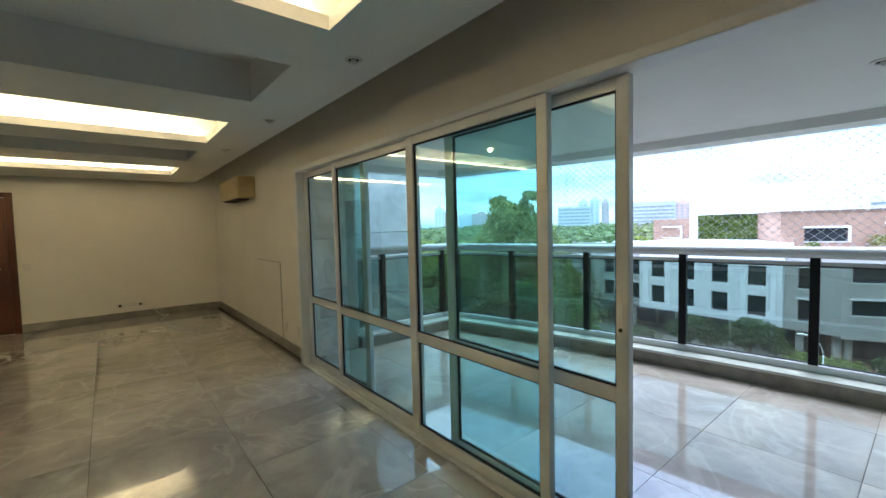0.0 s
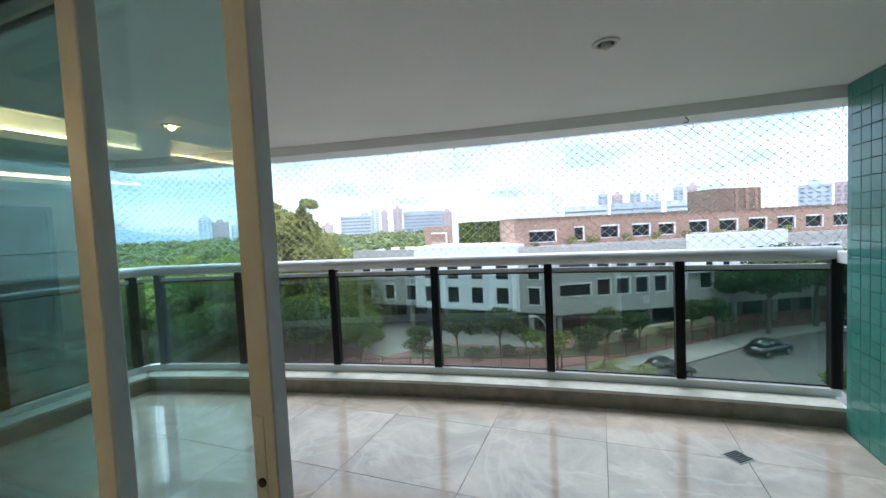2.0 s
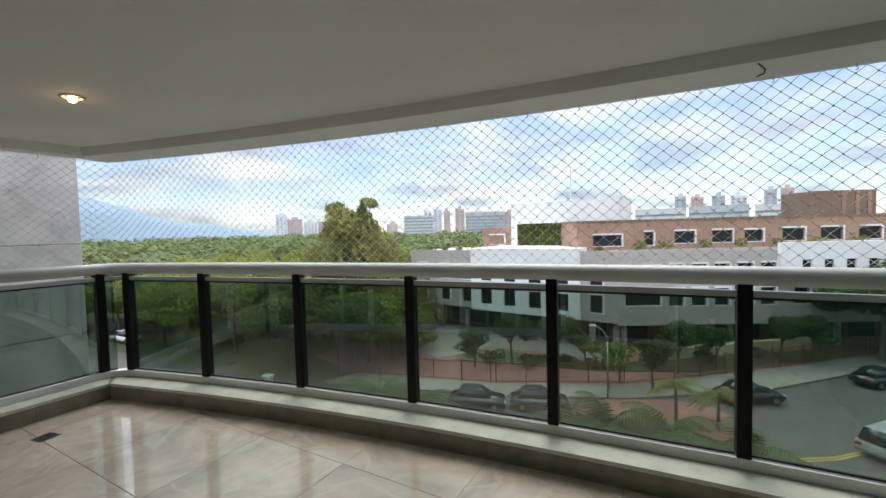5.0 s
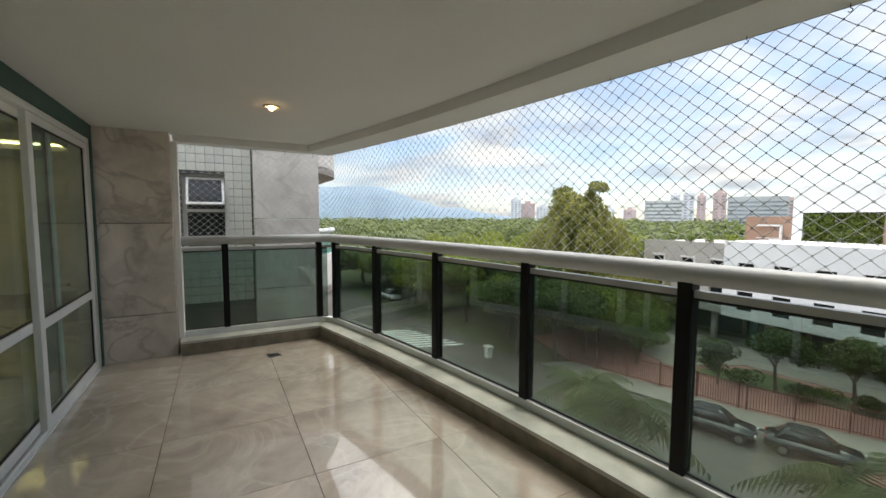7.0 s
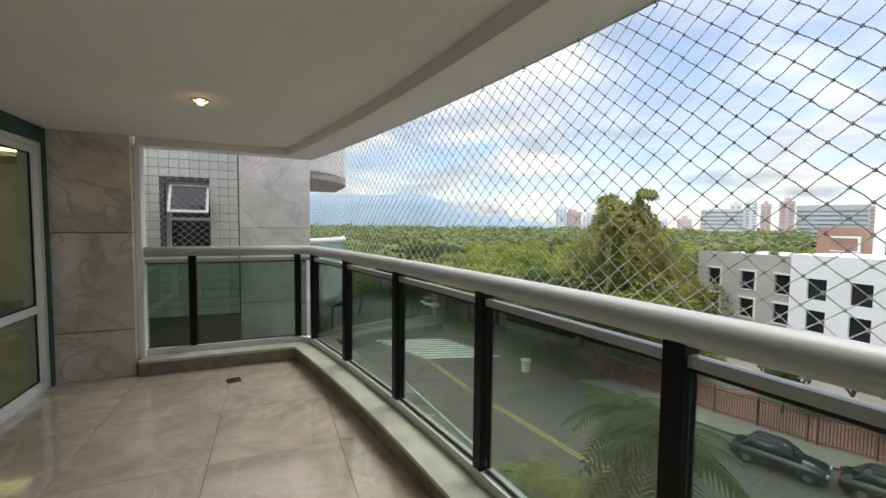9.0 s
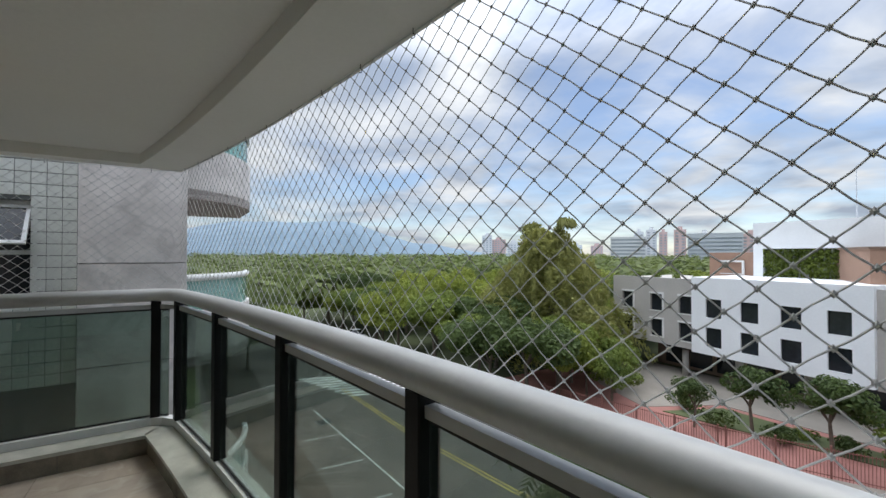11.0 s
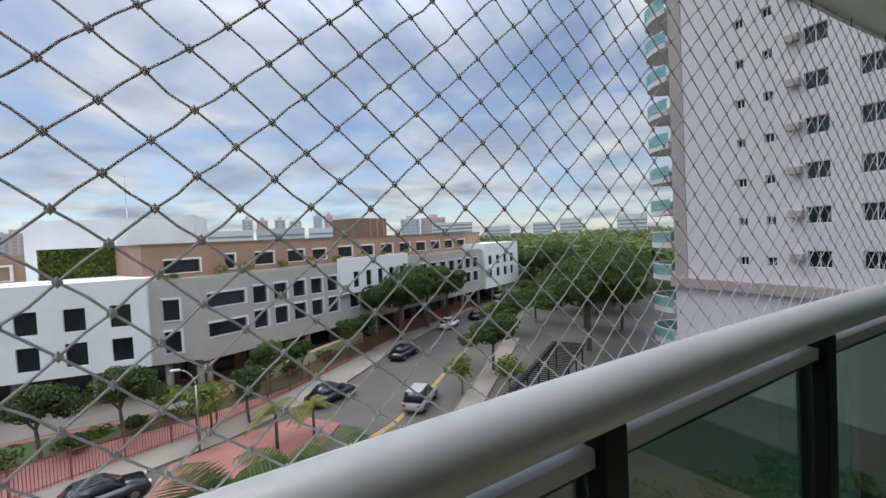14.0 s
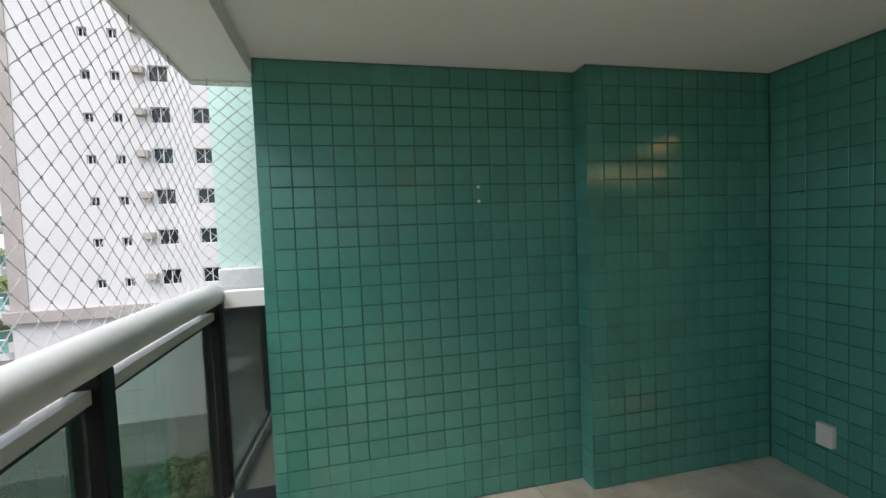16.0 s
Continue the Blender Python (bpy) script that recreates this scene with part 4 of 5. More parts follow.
# ---- ground, roads, pavements ----
G = -12.0
solid("ground", boxm(-3500, 3500, -3500, 3500, G - 0.5, G - 0.06), M["earth"], "wide flat ground under grass and scrub", "ground", "structure")
ROAD = [(-90, 4), (-90, 20), (-45, 24.5), (-27, 26.5), (-13, 30.2), (-2.5, 34.5), (7, 41), (16, 50.5), (32, 64), (52, 79), (62, 68), (44, 52), (30, 36), (27, 4)]
solid("road", prism(bmesh.new(), ROAD, G - 0.3, G), M["asphalt"], "worn grey asphalt street and junction", "road", "structure")
FENCE = [(-26.0, 29.7), (-13.0, 33.1), (-3.2, 37.6), (0.5, 40.5), (9.0, 48.0), (17.0, 55.5), (36.0, 68.0)]
walk_poly = [(-27, 26.7), (-13, 30.4), (-2.5, 34.7), (7, 41.2), (16, 50.7), (32, 64.2), (37, 68.5)] + FENCE[::-1]
solid("pavement", prism(bmesh.new(), walk_poly, G - 0.3, G + 0.13), M["paving"], "grey concrete pavement with a raised kerb", "pavement", "structure")
court = FENCE + [(40, 74), (-6, 52), (-34, 52), (-34, 32)]
solid("forecourt", prism(bmesh.new(), court, G - 0.3, G + 0.10), M["red"], "red paved forecourt behind the fence", "pavement", "structure")
plaza = [(-27, 39), (-21, 36.8), (-17.5, 43), (-6, 43.5), (-3.5, 46.8), (-6, 51.8), (-33, 51.8), (-33, 44)]
solid("plaza", prism(bmesh.new(), plaza, G - 0.2, G + 0.14), M["paving"], "pale concrete plaza under the office building", "pavement", "structure")
lawn = [(-19.5, 37.2), (-5, 40.2), (2.5, 43.5), (20, 58.5), (18, 60.5), (-1, 46.5), (-4.5, 42.3), (-17, 42.2)]
solid("lawn", prism(bmesh.new(), lawn, G - 0.2, G + 0.17), M["earth"], "strip of worn grass along the building", "lawn", "structure")
corner_is = [(-6.5, 28.6), (2.8, 29.6), (5.0, 33.0), (2.5, 36.0), (-0.8, 35.2), (-5.6, 32.9)]
solid("traffic_island", prism(bmesh.new(), corner_is, G - 0.2, G + 0.14), M["red"], "red paved traffic island", "pavement", "structure")
isle2 = [(13.2, 30.5), (15.2, 29.8), (30.5, 45.2), (29.0, 46.6)]
solid("median", prism(bmesh.new(), isle2, G - 0.2, G + 0.14), M["paving"], "concrete median kerb in the street", "pavement", "structure")
yard = [(27, 4), (30, 36), (44, 52), (62, 68), (84, 74), (62, 44), (44, 26), (40, 4)]
solid("yard", prism(bmesh.new(), yard, G - 0.3, G + 0.02), M["asphalt"], "grey asphalt yard beside the tower", "pavement", "structure")
near_bed = [(-60, 4.6), (-60, 9.2), (-20, 9.6), (-14, 16.5), (-6, 18.6), (5, 19.0), (14, 19.5), (24, 27), (27, 22), (27, 4.6)]
# shade below the balcony is put into this bed's dark soil colour
solid("planting_bed", prism(bmesh.new(), near_bed, G - 0.2, G + 0.15), M["soil"], "planting bed below the balcony, soil coloured dark for shade", "lawn", "structure")


def stripe(p, q, w, mat, name, label):
    d = (Vector(q) - Vector(p)).normalized()
    o = Vector((-d.y, d.x)) * w / 2
    a, b = Vector(p), Vector(q)
    return solid(name, prism(bmesh.new(), [tuple(a - o), tuple(b - o), tuple(b + o), tuple(a + o)], G - 0.05, G + 0.006), M[mat], label, "road marking", "structure")


mid = [(-40, 16.2), (-28, 17.0), (-17.5, 18.6), (-4, 23.5), (8.4, 31.0), (13.4, 35.6), (28, 51)]
for off in (-0.14, 0.14):
    for p, q in zip(mid, mid[1:]):
        stripe((p[0], p[1] + off), (q[0], q[1] + off), 0.11, "yellow", "road_line", "worn double yellow line")
for i in range(9):
    stripe((-45.5 + i * 0.95, 13.2 + i * 0.35), (-43.2 + i * 0.95, 21.0 + i * 0.35), 0.45, "mark", "crossing_stripe", "white stripe of a pedestrian crossing")
stripe((-36, 12.2), (-21, 13.4), 0.11, "mark", "road_line", "thin white edge line")
for x in (-30.5, -26.0, -21.5):
    stripe((x, 10.0), (x + 0.3, 12.6), 0.1, "mark", "road_line", "thin white parking line")

# ---- fence round the forecourt ----
fence = thing("steel_fence", "red-brown steel picket fence along the pavement", "fence", (0, 0, G + 0.1))
pick, posts_n = bmesh.new(), 0
post_me = data_of("post", boxm(-0.05, 0.05, -0.05, 0.05, 0, 2.0, 0.01, 1), M["fence"])
for p, q in zip(FENCE, FENCE[1:]):
    p, q = Vector(p), Vector(q)
    ln, d = (q - p).length, (q - p).normalized()
    ang = math.degrees(math.atan2(d.y, d.x))
    for z in (0.18, 1.72):
        rb = boxm(0, ln, -0.02, 0.02, z, z + 0.05)
        part("fence_rail", rb, M["fence"], fence, m=pose(p.x, p.y, 0, 0, 0, ang))
    for i in range(int(ln / 2.6) + 1):
        c = p + d * min(i * 2.6, ln)
        part("post", post_me, None, fence, m=pose(c.x, c.y, 0, 0, 0, ang))
    for i in range(int(ln / 0.16)):
        c = p + d * (i * 0.16 + 0.08)
        box(pick, c.x - 0.014, c.x + 0.014, c.y - 0.014, c.y + 0.014, 0.05, 1.85)
tagged(part("picket", pick, M["fence"], fence), kind="stuff")

# ---- office building opposite ----
def window_mesh(w, h, proud):
    """A white surround on three sides, or a thin dark frame where the wall is plain."""
    bm = bmesh.new()
    if proud:
        t = 0.2
        box(bm, w, w + t, -0.10, 0.1, -0.1, h + t)
        box(bm, -0.1, w, -0.10, 0.1, h, h + t)
        box(bm, -0.05, w, -0.05, 0.1, -0.1, 0)
    else:
        for a in ((0, 0.05, 0, h), (w - 0.05, w, 0, h), (0.05, w - 0.05, 0, 0.05), (0.05, w - 0.05, h - 0.05, h)):
            box(bm, a[0], a[1], 0.2, 0.25, a[2], a[3])
    return bm


WIN = {}


def put_window(parent, u, v, w, h, y=0.0, proud=True):
    key = (round(w, 2), round(h, 2), proud)
    if key not in WIN:
        WIN[key] = data_of("window", window_mesh(w, h, proud), M["frame" if proud else "black"]), data_of("pane", boxm(0, w, 0.26, 0.29, 0, h), M["pane"])
    wo = part("window", WIN[key][0], None, parent, m=pose(u, y, v))
    part("pane", WIN[key][1], None, wo)


def wall_with(parent, u0, u1, z0, z1, wins, mat, y=0.0, depth=0.3, back=0.0):
    bm = bmesh.new()
    facade(bm, u1 - u0, z0, z1, [(a - u0, a - u0 + w, v, v + h) for a, v, w, h in wins], depth)
    if back:
        box(bm, 0, u1 - u0, depth, back, z0, z1)
        for a in (0.0, u1 - u0):
            v = [bm.verts.new((a, yy, zz)) for yy, zz in ((0, z0), (depth, z0), (depth, z1), (0, z1))]
            bm.faces.new(v)
        for zz in (z0, z1):
            v = [bm.verts.new((aa, yy, zz)) for aa, yy in ((0, 0), (u1 - u0, 0), (u1 - u0, depth), (0, depth))]
            bm.faces.new(v)
    part("wall", bm, M[mat], parent, m=pose(u0, y, 0))
    for a, v, w, h in wins:
        put_window(parent, a, v, w, h, y, mat != "white")


L0, C0 = Vector((-32.5, 49.2)), Vector((-4.6, 46.6))
fa = math.degrees(math.atan2(C0.y - L0.y, C0.x - L0.x))
FW = (C0 - L0).length
TOP = -1.15
office = thing("office_building", "grey and white three-storey office building on columns", "building", (L0.x, L0.y, 0), fa)
rowz = ((-4.9, 1.9), (-7.85, 1.95))
wall_with(office, 0, 10.3, -8.6, TOP - 0.2, [(c - 0.8, v, 1.5, h) for c in (2.2, 6.0, 9.4) for v, h in rowz], "concrete", 0, back=12)
wall_with(office, 10.3, 24.1, -8.68, TOP + 0.3, [(c - 0.75, v, 1.5, h) for c in (12.5, 15.7, 18.9, 22.1) for v, h in rowz], "white", -0.5, back=12)
wall_with(office, 24.1, FW, -8.8, TOP - 0.2, [(25.1, v, 1.3, h) for v, h in rowz], "concrete", 0, back=3)
for u in (0.8, 8.6, 14.0, 19.5, 25.0, FW - 0.5):
    part("column", cyl(bmesh.new(), (u, 1.2, G), (u, 1.2, -9.0), 0.33, n=14), M["concrete"], office, "", True)
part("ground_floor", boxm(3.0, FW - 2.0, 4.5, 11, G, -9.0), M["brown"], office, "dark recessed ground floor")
for u in range(4, 26, 3):
    part("ground_window", boxm(u + 0.1, u + 2.6, 4.44, 4.5, G + 0.4, G + 2.6), M["pane"], office)
part("parapet", boxm(0, FW, 0.0, 0.25, TOP - 0.2, TOP + 0.02), M["concrete"], office)

WW, WA = 66.0, 27.9
wing = thing("office_wing", "long grey office wing with a terracotta top floor", "building", (C0.x, C0.y, 0), WA)
uw = [5.2 + 2.35 * i for i in range(5)]
r2 = ((-4.4, 1.75), (-7.0, 1.8))
wins = [(0.7, -4.1, 3.6, 1.3), (0.7, -6.9, 3.6, 1.3)] + [(u, v, 1.45, h) for u in uw for v, h in r2] + [(u, -7.0, 1.45, 1.8) for u in (18, 20.4, 22.8, 25.2)] + [(30 + 2.6 * i, v, 1.5, h) for i in range(8) for v, h in r2]
wall_with(wing, 0, 51.5, -9.0, TOP - 0.1, wins, "concrete", 0, back=12)
wall_with(wing, 16.2, 29.0, -5.1, -0.6, [(u, -4.4, 0.95, 2.0) for u in (18.3, 20.5, 22.7, 24.9, 27.1)], "white", -0.55, back=0.54)
wall_with(wing, 51.5, WW, -9.0, -0.2, [(53 + 3.1 * i, v, 1.3, h) for i in range(4) for v, h in r2], "white", -0.6, back=12)
for i in range(12):
    part("column", cyl(bmesh.new(), (1.0 + i * 5.6, 1.2, G), (1.0 + i * 5.6, 1.2, -9.0), 0.3, n=12), M["concrete"], wing, "", True)
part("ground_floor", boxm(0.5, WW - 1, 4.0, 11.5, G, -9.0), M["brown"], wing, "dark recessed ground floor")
for i in range(15):
    part("ground_window", boxm(2 + i * 4.2, 4.8 + i * 4.2, 3.94, 4.0, G + 0.4, G + 2.6), M["pane"], wing)
tw = [(-1.2, -0.75, 3.2, 1.25), (4.6, -0.75, 1.0, 1.5), (8.0, -0.6, 2.2, 1.35), (12.2, -0.6, 2.2, 1.35), (15.8, -0.6, 2.0, 1.3)] + [(20 + 4.2 * i, -0.6, 2.4, 1.4) for i in range(8)]
wall_with(wing, -3.0, 58.0, -1.3, 2.0, tw, "terra", 4.2, back=8)
part("cornice", boxm(-3.1, 58.1, 4.1, 12.3, 2.0, 2.18), M["brown"], wing)
part("terrace_rail", boxm(0, 51, 0.15, 0.2, TOP - 0.1, TOP + 0.1), M["concrete"], wing)
part("plant_room", boxm(32, 40, 14, 20, 2.0, 5.6, 0.05, 1), M["brown"], wing, "brown plant room on the roof")
for u in (35.4, 37.2, 38.8):
    part("plant_rib", boxm(u, u + 0.5, 13.9, 14.0, 2.1, 5.5), M["terra"], wing)

block = thing("roof_block", "white cubic roof block with a recessed green wall", "building", (-19.6, 55.6, TOP), -5.5)
bw_bm = bmesh.new()
facade(bw_bm, 13.6, 0, 6.1, [(0.9, 10.9, 0.25, 3.3)], 0.8)
box(bw_bm, 0, 13.6, 0.8, 7, 0, 6.1)
for a in (0.0, 13.6):
    bw_bm.faces.new([bw_bm.verts.new((a, yy, zz)) for yy, zz in ((0, 0), (0.8, 0), (0.8, 6.1), (0, 6.1))])
bw_bm.faces.new([bw_bm.verts.new((aa, yy, 6.1)) for aa, yy in ((0, 0), (13.6, 0), (13.6, 0.8), (0, 0.8))])
part("wall", bw_bm, M["white"], block)
part("fin", boxm(13.6, 14.6, -1.5, 6, 0, 6.3), M["white"], block)
part("mast", cyl(bmesh.new(), (7.5, 3, 6.1), (7.5, 3, 11.0), 0.07, 0.03, 8), M["fargrey"], block)
part("low_wing", boxm(-5.0, -0.05, 0.6, 6, 0, 2.9), M["terra"], block, "terracotta penthouse")
put_window(block, -3.6, 0.5, 2.3, 1.3, 0.36)


# ---- foliage ----
def crown_mesh(name, seed, blobs, count, size, mat, droop=0.0):
    """Many small leaf sprays scattered over and inside uneven clumps."""
    rnd = random.Random(seed)
    vs, fs = [], []
    for _ in range(count):
        c, r, sq = blobs[rnd.randrange(len(blobs))]
        v = Vector((rnd.gauss(0, 1), rnd.gauss(0, 1), rnd.gauss(0, 1))).normalized()
        rad = r * (0.55 + 0.5 * rnd.random() ** 0.6)
        p = Vector(c) + Vector((v.x * rad, v.y * rad, v.z * rad * sq))
        out = (v + Vector((rnd.gauss(0, 0.5), rnd.gauss(0, 0.5), rnd.gauss(0, 0.5) + 0.3 - droop))).normalized()
        tan = out.cross(Vector((rnd.gauss(0, 1), rnd.gauss(0, 1), rnd.gauss(0, 1)))).normalized()
        bi = out.cross(tan).normalized()
        s = size * (0.6 + 0.9 * rnd.random())
        k = len(vs)
        bend = out * s * 0.25
        vs += [p - tan * s, p - bi * s * 0.5 + bend, p + tan * s, p + bi * s * 0.5 + bend * 0.6]
        fs.append((k, k + 1, k + 2, k + 3))
    me = bpy.data.meshes.new(name)
    me.from_pydata(vs, [], fs)
    me.materials.append(mat)
    return me


def branch(bm, p, d, ln, r, depth, rnd):
    q = Vector(p) + d * ln
    cyl(bm, p, q, r, r * 0.65, 7, False)
    if depth:
        for _ in range(3):
            nd = (d + Vector((rnd.gauss(0, 0.5), rnd.gauss(0, 0.5), rnd.random() * 0.3))).normalized()
            branch(bm, q, nd, ln * 0.65, r * 0.6, depth - 1, rnd)


def tree_kind(seed, height, spread, mat, leaves, leaf, label, name="tree", flat=0.7):
    rnd = random.Random(seed)
    th = thing(name, label, "tree")
    bm = bmesh.new()
    branch(bm, Vector((0, 0, -0.2)), Vector((rnd.gauss(0, 0.06), rnd.gauss(0, 0.06), 1)).normalized(), height * 0.42, height * 0.028, 2, rnd)
    part("trunk", bm, M["bark"], th, "", True)
    blobs = []
    for i in range(11):
        a, rr = rnd.random() * 6.283, spread * (0.1 + 0.62 * rnd.random())
        blobs.append(((math.cos(a) * rr, math.sin(a) * rr, height * (0.56 + 0.3 * rnd.random()) - rr * 0.12), spread * (0.26 + 0.2 * rnd.random()), flat))
    part("crown", crown_mesh("crown", seed + 5, blobs, leaves, leaf, mat), None, th)
    return th


def palm_kind(seed, height, fronds, length, mat, label, name="palm"):
    """Trunk and arching fronds, each a midrib with many hanging leaflets."""
    rnd = random.Random(seed)
    th = thing(name, label, "palm")
    part("trunk", cyl(bmesh.new(), (0, 0, -0.2), (0, 0, height), 0.16, 0.1, 9), M["bark"], th, "", True)
    vs, fs = [], []
    for i in range(fronds):
        a, el = i * 2.4 + rnd.random() * 0.4, 0.2 + 1.1 * rnd.random()
        h = Vector((math.cos(a), math.sin(a), 0))
        side = Vector((-h.y, h.x, 0))
        ln = length * (0.8 + 0.3 * rnd.random())
        pts = [Vector((0, 0, height)) + h * ln * u * math.cos(el * (1 - u * 0.3)) + Vector((0, 0, ln * (u * math.sin(el) - 0.75 * u * u))) for u in [k / 9 for k in range(10)]]
        for k in range(1, 10):
            for sg in (-1, 1):
                for m in (0.0, 0.5):
                    p = pts[k - 1].lerp(pts[k], m)
                    w = ln * 0.26 * math.sin(0.5 + 2.3 * k / 9)
                    q = p + side * sg * w + (pts[k] - pts[k - 1]).normalized() * w * 0.5 - Vector((0, 0, w * 0.5))
                    t = (pts[k] - pts[k - 1]) * 0.4
                    n = len(vs)
                    vs += [p, p + t, q]
                    fs.append((n, n + 1, n + 2))
    me = bpy.data.meshes.new("crown")
    me.from_pydata(vs, [], fs)
    me.materials.append(mat)
    part("crown", me, None, th)
    return th


def set_tree(ob, x, y, s=1.0, a=0.0, z=G + 0.1, first=[]):
    m = Matrix.Translation((x, y, z)) @ Matrix.Rotation(a, 4, "Z") @ Matrix.Scale(s, 4)
    if ob.name not in first:
        first.append(ob.name)
        ob.matrix_basis = m
        return ob
    return copy_thing(ob, m)


rt = random.Random(11)
woodA = tree_kind(1, 7.0, 4.4, M["leafA"], 6000, 0.21, "leafy bright green tree in a dense stand", flat=0.62)
woodC = tree_kind(12, 7.2, 4.5, M["leafE"], 6000, 0.20, "leafy yellow-green tree in a dense stand", flat=0.6)
woodB = tree_kind(2, 7.4, 4.2, M["leafB"], 6000, 0.20, "leafy dark green tree in a dense stand", flat=0.62)
streetA = tree_kind(3, 5.2, 2.3, M["leafB"], 2200, 0.15, "small dark green street tree beside the fence", "street_tree")
plazaT = tree_kind(14, 5.6, 2.9, M["leafA"], 3600, 0.15, "bushy bright green tree beside the plaza", "street_tree")
streetB = tree_kind(4, 10.0, 5.6, M["leafB"], 6500, 0.21, "tall spreading dark green street tree", "street_tree", 0.55)
sparse = tree_kind(5, 5.0, 2.4, M["leafA"], 600, 0.22, "young sparse street tree", "street_tree")
pal = palm_kind(6, 3.2, 18, 2.6, M["leafC"], "small palm with arching fronds in the bed")
for ob in (woodA, woodB, woodC):
    tagged(ob, group="trees of the wood")
for i in range(11):
    for j in range(9):
        x, y = -25.5 - i * 6.0 + rt.gauss(0, 1.4), 28.5 + j * 6.2 + rt.gauss(0, 1.4)
        if y < 27.5 + (x + 25) * 0.08 or (x > -33.5 and y > 41) or (abs(x + 35) < 3 and abs(y - 42) < 3):
            continue
        s = 0.85 + 0.35 * rt.random() + min(0.35, (y - 28) * 0.006)
        back_row = (x < -44) + (y > 44) + (rt.random() < 0.3)
        set_tree(woodC if back_row >= 2 or rt.random() < 0.12 else woodA if rt.random() < (0.7 if back_row else 0.45) else woodB, x, y, s * (0.86 + 0.3 * rt.random()), rt.random() * 6.28)
for i in range(6):
    for j in range(5):
        set_tree(woodB, 62 + i * 7.2 + j * 1.2 + rt.gauss(0, 1.2), 70 + j * 7.4 + i * 4.6 + rt.gauss(0, 1.2), 1.1 + 0.35 * rt.random(), rt.random() * 6.28)
for x, y, s in ((-52, 9, 1.0), (-60, 14, 0.9), (-70, 6, 1.1), (-66, -2, 1.2), (-78, 22, 1.1), (-58, 2, 1.0)):
    set_tree(woodA, x, y, s, rt.random() * 6)
for x, y, s in ((-13.5, 38.6, 1.0), (-9.2, 39.4, 1.05), (-16.5, 36.2, 0.75), (0.8, 42.5, 0.95), (3.8, 45.2, 0.8), (-1.0, 37.0, 0.85), (9.5, 49.8, 0.9), (12, 51.5, 0.9)):
    set_tree(streetA, x, y, s, rt.random() * 6.28)
for x, y, s in ((17.5, 54.0, 1.0), (23.5, 58.5, 1.05), (29, 63.0, 0.9), (20.9, 36.7, 0.62), (33.5, 36.5, 1.15), (41, 44.5, 1.0), (49, 50, 1.0), (47, 57, 0.9), (57, 53.5, 1.1), (56, 60, 1.0), (66, 64, 1.1), (64, 58, 1.0), (31.5, 48.0, 0.62), (38.5, 52.0, 0.7), (75, 68, 1.1), (43.5, 40.5, 0.8), (53, 47.5, 0.9)):
    set_tree(streetB, x, y, s, rt.random() * 6.28)
for x, y, s in ((-4.2, 36.0, 0.85), (15.4, 33.2, 0.8), (30.0, 50.5, 1.0), (26.8, 44.0, 0.8), (-7.0, 41.2, 0.7), (18.5, 30.5, 0.8)):
    set_tree(sparse, x, y, s, rt.random() * 6.28)
for x, y, s in ((-24.6, 38.0, 1.0), (-27.4, 41.0, 1.1), (-22.6, 34.6, 0.9), (-29.0, 37.0, 1.05), (-25.4, 34.8, 0.85)):
    set_tree(plazaT, x, y, s, rt.random() * 6.28)
tall_pal = palm_kind(9, 5.6, 22, 3.0, M["leafB"], "tall palm with arching green fronds below the balcony")
for x, y, s in ((2.8, 16.9, 1.0), (-1.6, 16.6, 1.05), (-3.2, 17.2, 0.95), (0.4, 17.6, 1.0), (-9.0, 14.6, 1.05), (-11.8, 15.8, 1.0), (5.6, 16.0, 0.9)):
    set_tree(tall_pal, x, y, s, rt.random() * 6.28)
for x, y, s in ((-3.2, 13.6, 1.0), (2.6, 14.8, 1.3), (-9.5, 12.2, 1.2), (6.5, 16.0, 1.1), (0.6, 31.5, 0.8), (3.0, 31.8, 0.7), (1.0, 12.8, 1.0), (-12.5, 11.2, 1.0)):
    set_tree(pal, x, y, s, rt.random() * 6.28)

# the tall drooping tree that stands out of the wood
big = thing("drooping_tree", "tall olive-green tree with hanging tufts and curled tips", "tree", (-36.2, 41.2, G))
big.scale = (1.3, 1.3, 1.1)
tb2 = bmesh.new()
branch(tb2, Vector((0, 0, -0.2)), Vector((0.02, 0.01, 1)).normalized(), 5.5, 0.42, 1, random.Random(8))
part("trunk", tb2, M["bark"], big, "", True)
bl = []
rb8 = random.Random(21)
for i in range(70):
    u = i / 69
    a, rr = rb8.random() * 6.283, (8.6 - 7.0 * u ** 1.3) * (0.25 + 0.75 * rb8.random())
    bl.append(((math.cos(a) * rr, math.sin(a) * rr, 3.0 + 11.2 * u - 0.18 * rr), 1.7 - 0.7 * u, 1.5))
part("crown", crown_mesh("crown", 31, bl, 19000, 0.22, M["leafC"], 1.2), None, big)
